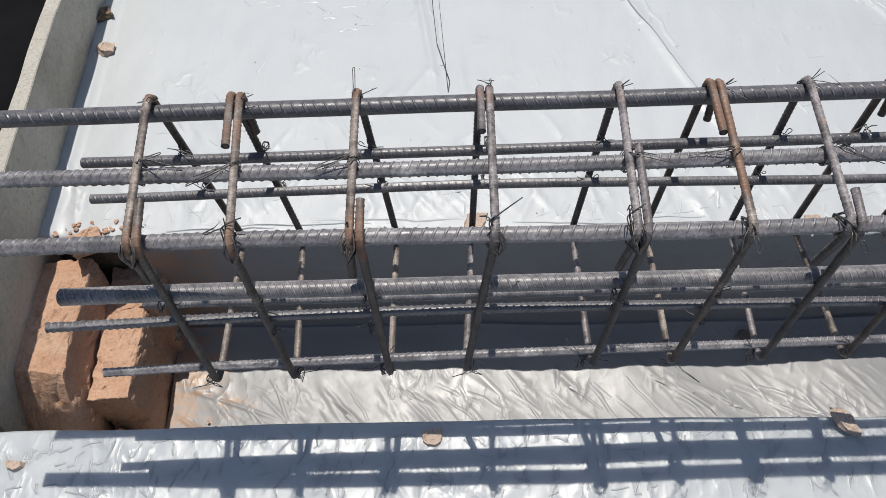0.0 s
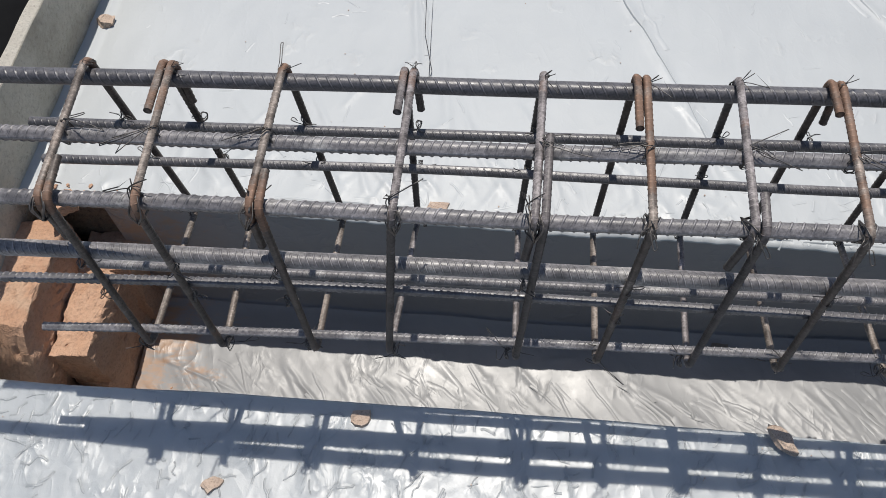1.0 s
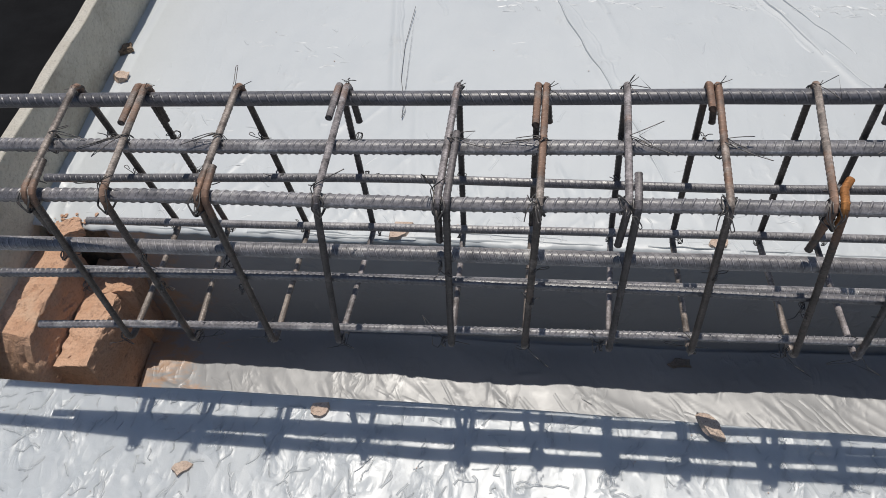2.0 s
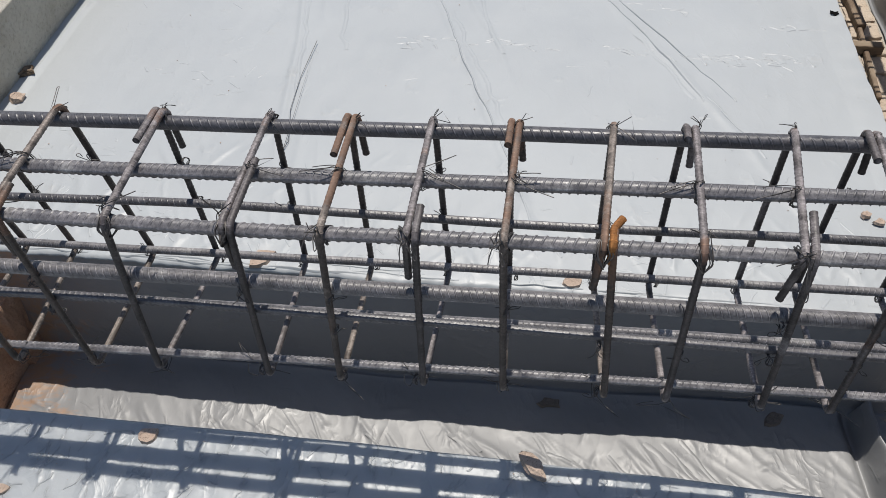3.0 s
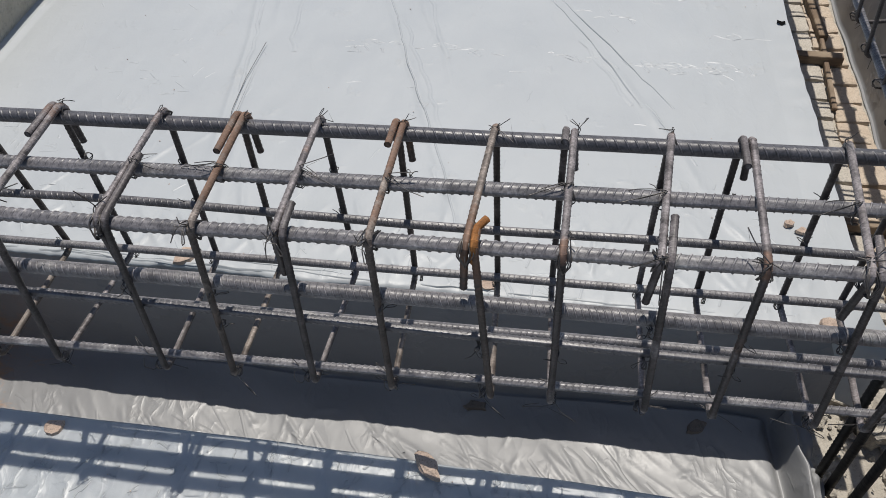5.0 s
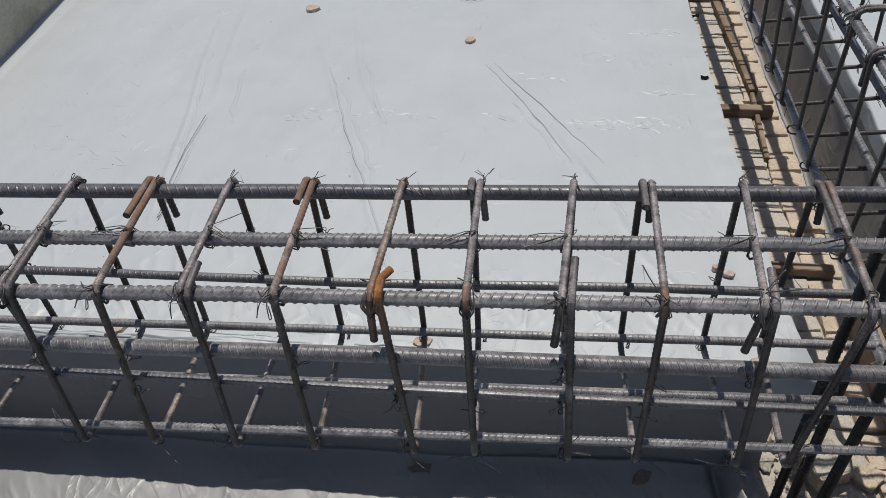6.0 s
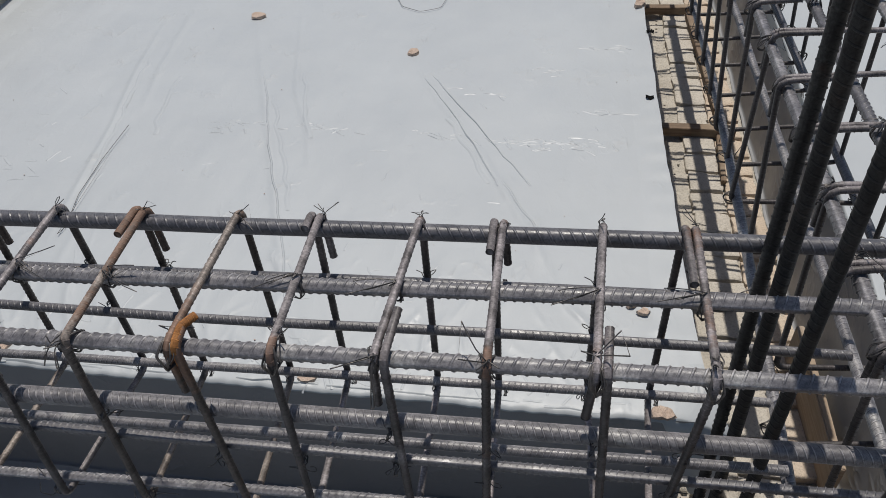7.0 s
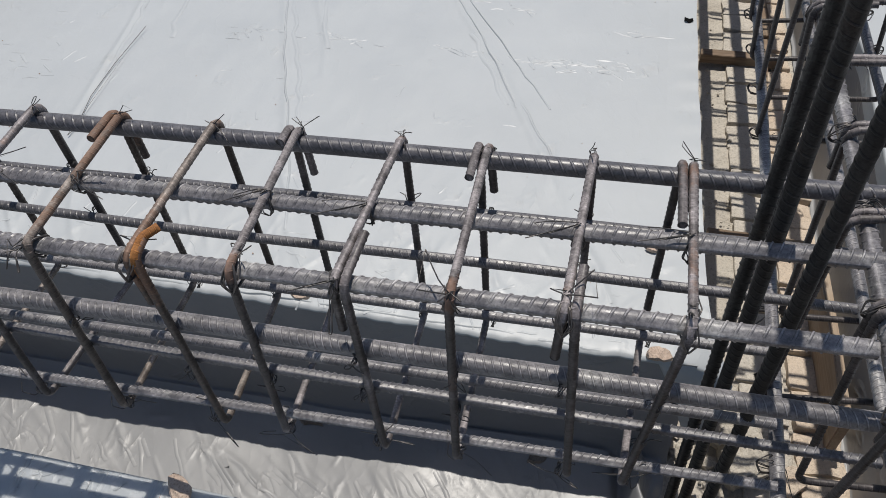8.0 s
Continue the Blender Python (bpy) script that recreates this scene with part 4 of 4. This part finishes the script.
for k, (xn, xf) in enumerate(LINKS):
    link = part("stirrup", cage_link(k, xn, xf), cage, m=cage_at)
    if k == 8:
        hook = [(xn + 0.014, -0.008, 0.575), (xn + 0.014, -0.009, 0.612), (xn + 0.015, 0.022, 0.620), (xn + 0.029, 0.044, 0.620)]
        part("bent_hook", rib_mesh("bent_hook", ribbed(rounded(hook, 0.016), 0.0135, 0.0085, 12, 0.4, 0.04, 0.3), HOOK_RUST), link, "hook end rusted bright orange")
    # wire at the crossings
    def along(zz):
        f = (top_near(xn) - zz) / (top_near(xn) - low_near(xn))
        return xn + NEAR_LEAN[k] * f, -0.006 - 0.017 * f, zz

    def along_far(zz):
        f = (top_far(xf) - zz) / (top_far(xf) - LOW_FAR)
        return xf + FAR_LEAN[k] * f, 0.268, zz

    for at, turn, odds, small in (((xn, 0.002, top_near(xn) - 0.012), 45, 1.0, False), ((xf, 0.266, top_far(xf) - 0.011), -30, 1.0, False), ((xn + 0.46 * (xf - xn), 0.132, top_near(xn) - 0.006), 0, 0.9, 3),
                                  (along(0.443), 90, 0.6, True), (along(0.355), 90, 0.6, True), ((xn + NEAR_LEAN[k], -0.018, low_near(xn) + 0.006), 0, 1.0, 2),
                                  (along_far(0.482), -90, 0.6, True), (along_far(0.372), -90, 0.7, True), ((xf + FAR_LEAN[k], 0.270, LOW_FAR + 0.010), -140, 0.9, True)):
        if rs.rand() < odds:
            pool = TAILS if small == 2 else TIES_ALONG if small == 3 else TIES_SMALL if small else TIES
            part("tie_wire", pool[rs.randint(len(pool))], cage, m=cage_at @ pose(*at, turn + rs.uniform(-15, 15), 0, rs.uniform(-15, 15) + (0 if small == 3 else 180 * rs.randint(2))) @ Matrix.Scale(1.0 if small else 1.22 if at[1] < 0.1 else 0.85, 4))

# second cage, across the end of the first
C2X, C2W, C2TOP = 1.262, 0.285, 0.632
cross = thing("rebar_cross_cage", "ribbed steel cage crossing the first one, wired with black ties", "rebar cage", at=(1.40, 1.5, 0.19))
# the whole cage leans a little
cross_at = Matrix.Translation((-1.40, -1.5, -0.19)) @ pose(C2X + C2W / 2, 0, C2TOP) @ pose(0, 0, 0, 0, -3.4, 0) @ pose(-C2X - C2W / 2, 0, -C2TOP)
for k, (x, z, d, mat) in enumerate(((C2X + 0.014, C2TOP - 0.024, 0.0225, BAR_DUSTY), (1.397, C2TOP - 0.024, 0.0215, BAR), (C2X + C2W - 0.014, C2TOP - 0.024, 0.0215, BAR_DUSTY),
                                    (C2X + 0.016, 0.203, 0.0225, BAR_DUSTY), (1.404, 0.203, 0.0215, BAR_DUSTY), (C2X + C2W - 0.014, 0.203, 0.0215, BAR))):
    y = np.linspace(-0.75, 3.5, 90)
    bend = -0.05 * np.clip(1 - y / 1.5, 0, 2) ** 1.35 if k == 3 else 0.002 * wave(y, 0 * y, 1.2, 1, 230 + k)
    pts = np.stack([x + bend, y, z + 0.002 * wave(y, 0 * y, 1.5, 1, 210 + k)], 1)
    part("longitudinal_bar", rib_mesh("longitudinal_bar", ribbed(pts, d, (0.0150, 0.0135, 0.0150, 0.0130, 0.0130, 0.0130)[k], 24, 0.3 * k + 0.5, 0.066, 1.0, 20 + k), mat), cross, m=cross_at)
for k, y in enumerate([-0.56, -0.40, -0.24, -0.09, 0.06, 0.225] + [0.392 + 0.1665 * i for i in range(19)]):
    foot = -0.05 * max(0.0, min(2.0, 1 - y / 1.5)) ** 1.35
    link = stirrup_mesh("stirrup", C2W, C2TOP - 0.187, 0.0125, k % 2 == 1, 0.10, 0.09, LINK, 8, foot)
    part("stirrup", link, cross, m=cross_at @ pose(C2X + C2W if k % 2 else C2X, y, 0.187, rs.uniform(-2, 2), 0, (90 if k % 2 else -90) + rs.uniform(-1.5, 1.5)))
    for at, turn, odds in (((C2X + 0.008, y, C2TOP - 0.012), -45, 1.0), ((C2X + 0.008 + foot, y, 0.197), -120, 0.9), ((1.397, y, C2TOP - 0.012), 0, 0.5), ((C2X + C2W - 0.008, y, 0.197), 120, 0.7), ((C2X + C2W - 0.008, y, C2TOP - 0.012), 45, 0.8)):
        if rs.rand() < odds:
            part("tie_wire", TIES[rs.randint(8)], cross, m=cross_at @ pose(*at, 0, 0, 0) @ pose(0, 0, 0, 0, -turn, 0) @ pose(0, 0, 0, 0, 0, 90 + rs.uniform(-20, 20)))

# column starter bars
for k, (x, y, lx, ly) in enumerate(((1.161, 0.226, -0.0137, 0.010), (1.177, 0.196, -0.0197, -0.012), (1.204, 0.119, -0.004, 0.0))):
    ob = thing("column_bar", "thick dark ribbed steel starter bar rising from the column pit", "rebar", "column starter bars", at=(x, y, -0.47))
    p = np.stack([np.linspace(-lx, lx * 2, 60), np.linspace(0, ly, 60), np.linspace(0, 2.05, 60)], 1)
    part("bar", rib_mesh("bar", ribbed(p, 0.0225, 0.0165, 24, 0.6 + k, 0.055, 0.8, 40 + k), COLUMN), ob)


# ---- bricks, laths, chips ----
def brick_thing(size, at, turn, seed, label, mat=CLAY, rough=0.06, broken=None, cuts=10):
    ob = tagged(new("brick", lump("brick", size, mat, seed, cuts, rough, 0.03, False, broken)), label=label, category="brick", group="bricks at the trench end")
    ob.matrix_basis = pose(*at, *turn)
    return ob


z = -0.50
for k, h in enumerate((0.150, 0.168)):
    brick_thing((0.092, 0.262, h), (-1.366 + 0.003 * k, 0.215 + 0.004 * k, z + h / 2), (0, 0, 0.6), 30 + k, "solid orange clay brick on edge in a stack, worn corners", rough=0.085, cuts=24 if k else 10)
    z += h + 0.002
z = -0.50
for k, h in enumerate((0.22, 0.228)):
    brick_thing((0.146, 0.375, h), (-1.487 + 0.002 * k, 0.205 - 0.004 * k, z + h / 2), (0, 0, -1 + k), 40 + k, "large broken orange clay brick standing against the concrete plank", rough=0.07, broken=(-0.105, 1.75) if k else None, cuts=26 if k else 10)
    z += h + 0.002
brick_thing((0.085, 0.07, 0.09), (-1.385, 0.02, -0.36), (8, -12, 20), 47, "broken half of an orange clay brick wedged low", rough=0.14)
brick_thing((0.14, 0.10, 0.20), (-1.40, 0.02, -0.49), (0, 0, 8), 48, "buried orange clay brick under the broken half", rough=0.10)
brick_thing((0.13, 0.12, 0.30), (-1.36, 0.385, -0.33), (0, 4, 5), 49, "orange clay brick lump at the edge of the sheet", rough=0.10)
brick_thing((0.07, 0.045, 0.035), (-1.405, 0.40, 0.0), (10, 5, 30), 50, "crumbled orange clay lump on the trench edge", rough=0.2)


def lath(at, turn, length, seed, label, thick=1.0):
    ob = tagged(new("timber_lath", slab("timber_lath", -0.014 * thick, 0.014 * thick, -length / 2, length / 2, -0.013 * thick, 0.013 * thick, TIMBER, seed, 0.002, 0.05, 0.002)), label=label, category="lath", group="laths on the strip")
    ob.matrix_basis = pose(*at, *turn)


for k, (x, y, size, turn) in enumerate(((1.372, 0.42, (0.11, 0.13, 0.09), 12), (1.478, 0.385, (0.07, 0.06, 0.05), 40), (1.30, 0.50, (0.09, 0.07, 0.05), -25))):
    ob = tagged(new("rubble_block", lump("rubble_block", size, CLAY_PALE if k == 1 else CONCRETE, 140 + k, 6, 0.16, 0.12, False)), label="broken lump of pale concrete on the footing trench floor" if k != 1 else "broken tan brick lump on the footing trench floor", category="rubble", group="lumps in the column pit")
    ob.matrix_basis = pose(x, y, PIT_Z - 0.016 + size[2] / 2, 4, -5, turn)

clod = tagged(new("dry_clod", lump("dry_clod", (0.055, 0.04, 0.026), SOIL, 160, 5, 0.3, 0.2, False)), label="crumbly dry clod of soil against the concrete plank", category="clod")
clod.matrix_basis = pose(-1.520, 1.165, 0.014, 5, 8, 35)

lath((1.445, 2.150, PIT_Z + 0.028), (0, 0, 88), 0.31, 61, "brown timber lath laid across the footing trench floor", 1.5)
lath((1.440, 3.255, PIT_Z + 0.028), (0, 0, 91), 0.28, 62, "brown timber lath laid across the footing trench floor", 1.5)
lath((1.445, 1.175, PIT_Z + 0.026), (0, 0, 87), 0.30, 63, "pale timber lath laid across the footing trench floor", 1.3)
lath((1.540, 2.75, PIT_Z + 0.026), (0, 0, 1.5), 0.90, 64, "long brown timber lath lying along the trench bricks", 1.3)
lath((1.529, 2.06, PIT_Z + 0.020), (0, 0, -4), 0.50, 65, "long thin brown timber lath lying along the trench bricks", 0.7)


def chip(at, turn, size, seed, label, group="clay chips on the sheets", mat=TILE_CHIP):
    """A flat flake of fired clay with a broken outline."""
    rs = np.random.RandomState(seed)
    bm = bmesh.new()
    n = 9
    th = [2 * math.pi * i / n for i in range(n)]
    r = [rs.uniform(0.62, 1.12) for _ in th]
    vs = [bm.verts.new((size[0] / 2 * q * math.cos(a), size[1] / 2 * q * math.sin(a), -size[2] / 2)) for a, q in zip(th, r)]
    f = bm.faces.new(vs)
    up = bmesh.ops.extrude_face_region(bm, geom=[f])
    top = [v for v in up["geom"] if isinstance(v, bmesh.types.BMVert)]
    for v in top:
        v.co = Vector((v.co.x * 0.9, v.co.y * 0.9, size[2] / 2 + rs.uniform(-0.2, 0.2) * size[2]))
    bmesh.ops.recalc_face_normals(bm, faces=bm.faces)
    bmesh.ops.triangulate(bm, faces=bm.faces)
    bmesh.ops.subdivide_edges(bm, edges=bm.edges, cuts=1)
    for v in bm.verts:
        v.co += noise.noise_vector(v.co * 90 + Vector((seed, 0, 0))) * size[2] * 0.35
    me = bpy.data.meshes.new("clay_chip")
    bm.to_mesh(me)
    bm.free()
    me.materials.append(mat)
    ob = tagged(new("clay_chip", me), label=label, category="chip", group=group)
    ob.matrix_basis = pose(*at, *turn)
    return ob


chip((-0.612, -0.091, 0.006), (4, 0, 10), (0.058, 0.05, 0.008), 1, "round pinkish clay chip lying in the cage's shadow")
chip((0.222, -0.085, 0.014), (-6, 14, -40), (0.098, 0.046, 0.009), 2, "curved pinkish clay shard tilted on the sheet's edge")
chip((-1.478, -0.118, 0.006), (0, 6, 25), (0.040, 0.030, 0.009), 16, "broken orange clay chip near the trench end")
chip((-1.432, -0.122, 0.006), (0, -5, -15), (0.042, 0.026, 0.008), 17, "small pale clay chip near the trench end")
chip((-0.880, -0.242, 0.006), (0, 5, 25), (0.048, 0.032, 0.009), 4, "small broken orange clay chip on crinkled polythene")
chip((0.300, 0.409, 0.006), (3, 4, 5), (0.06, 0.035, 0.008), 5, "pinkish clay chip on the trench edge")
chip((-0.500, 0.425, 0.006), (3, 4, 40), (0.085, 0.06, 0.010), 6, "pinkish clay chip on the trench edge")
chip((-1.480, 1.030, 0.010), (5, 20, 20), (0.055, 0.05, 0.016), 7, "round orange clay chip against the concrete plank")
chip((-0.369, 2.205, 0.006), (0, 0, 0), (0.075, 0.06, 0.008), 8, "broken orange clay chip far out on the sheet")
chip((0.322, 1.926, 0.006), (0, 0, 30), (0.07, 0.06, 0.008), 9, "round orange clay chip far out on the sheet")
chip((1.048, 0.692, 0.008), (5, 10, 70), (0.036, 0.026, 0.009), 10, "broken clay chip near the sheet's loose edge")
chip((1.076, 0.668, 0.008), (0, 8, 20), (0.038, 0.024, 0.008), 18, "small broken clay chip near the sheet's loose edge")
chip((1.095, 0.374, 0.008), (5, 0, 20), (0.065, 0.045, 0.009), 11, "pale clay chip at the trench corner")
chip((0.269, 0.328, TRENCH_Z + 0.034), (4, 0, 0), (0.075, 0.036, 0.008), 12, "dark brown clay lump in the shaded trench", mat=WET_SOIL)
chip((0.872, 0.318, TRENCH_Z + 0.062), (4, 0, 50), (0.075, 0.038, 0.010), 13, "dark brown clay lump in the shaded trench", mat=WET_SOIL)
chip((1.17, 2.33, 0.01), (4, 0, 50), (0.07, 0.05, 0.014), 14, "broken orange clay chip at the sheet's edge")
chip((2.00, 1.438, 0.007), (4, 0, 50), (0.085, 0.075, 0.012), 15, "broken clay lump on the sheet past the second cage")


def loose_wire(points, label):
    p = np.array(rounded([(x, y, z) for x, y, z in points], 0.03, 6))
    ob = tagged(new("loose_wire", mesh_of("loose_wire", *tube(resample(p, 0.008)[0], 0.0009, 5), WIRE)), label=label, category="wire", group="loose wires on the sheet")
    return ob


loose_wire(((-0.571, 1.398, 0.010), (-0.582, 1.20, 0.004), (-0.573, 1.03, 0.006), (-0.542, 0.885, 0.005), (-0.548, 0.85, 0.008)), "thin bent offcut of black wire on the sheet")
loose_wire(((0.17, 2.42, 0.005), (0.22, 2.30, 0.006), (0.30, 2.255, 0.006), (0.38, 2.29, 0.006), (0.40, 2.40, 0.01)), "loop of thin black wire on the sheet")

for k, (x, y) in enumerate(((1.160, 1.64), (1.195, 2.10))):
    v = np.array([(0.013 * math.cos(a) * (1 + 0.4 * (i % 2)), 0.009 * math.sin(a) * (1 + 0.8 * (i % 3 == 0)), 0.004 + 0.007 * (i % 2)) for i, a in enumerate(np.linspace(0, 5.6, 8))] + [(0, 0, 0.012)] + [(0, 0, 0.004)])
    f = [(i, (i + 1) % 8, 8) for i in range(8)] + [((i + 1) % 8, i, 9) for i in range(8)]
    ob = tagged(new("torn_scrap", mesh_of("torn_scrap", v, f, SCRAP_VOID_BLACK, False)), label="small torn black plastic scrap near the sheet's edge", category="scrap", group="torn scraps")
    ob.matrix_basis = pose(x, y, 0.002, 0, 0, 40 * k)

# rubble in the column pit, and crumbs on the sheets
rs = np.random.RandomState(23)


def scatter(name, spots, mat, label):
    base = []
    bm = bmesh.new()
    bmesh.ops.create_icosphere(bm, subdivisions=1, radius=1.0)
    v0 = np.array([v.co[:] for v in bm.verts])
    f0 = np.array([[v.index for v in f.verts] for f in bm.faces])
    bm.free()
    for x, y, z, r, flat in spots:
        v = v0 * rs.uniform(0.6, 1.3, v0.shape) * r * np.array([1, 1, flat])
        a = rs.uniform(0, 6.28)
        v = v @ np.array([[math.cos(a), -math.sin(a), 0], [math.sin(a), math.cos(a), 0], [0, 0, 1]])
        base.append((v + np.array([x, y, z]), f0))
    v, f = merged(base)
    return tagged(new(name, mesh_of(name, v, f, mat, False)), label=label, kind="stuff", category=name)


scatter("crumbs", [(rs.uniform(-1.4, 1.15), 0.45 + rs.exponential(0.7), 0.002, rs.uniform(0.001, 0.0025), 0.6) for _ in range(40)] +
        [(rs.uniform(-1.6, 1.0), -0.09 - rs.exponential(0.15), 0.002, rs.uniform(0.0007, 0.002), 0.6) for _ in range(50)], TILE_CHIP, "scattered clay crumbs on the polythene")
scatter("brick_dust", [(rs.normal(-1.2, 0.06), rs.normal(0.03, 0.04), TRENCH_Z + 0.026, rs.uniform(0.002, 0.006), 0.6) for _ in range(70)] +
        [(rs.normal(-1.42, 0.05), 0.415 + abs(rs.normal(0.0, 0.022)), 0.004, rs.uniform(0.002, 0.008), 0.6) for _ in range(34)], CLAY, "orange brick crumbs spilled at the trench end")
scatter("rubble", [(rs.uniform(1.19, 1.46), rs.uniform(-0.45, 0.62), PIT_Z + rs.uniform(-0.012, 0.004), abs(rs.normal(0.006, 0.007)) + 0.003, 0.7) for _ in range(200)] +
        [(rs.uniform(1.19, 1.62), rs.uniform(0.6, 3.4), PIT_Z + rs.uniform(-0.006, 0.004), abs(rs.normal(0.003, 0.003)) + 0.002, 0.7) for _ in range(160)], CONCRETE, "pale crumbs of concrete on the footing trench floor")
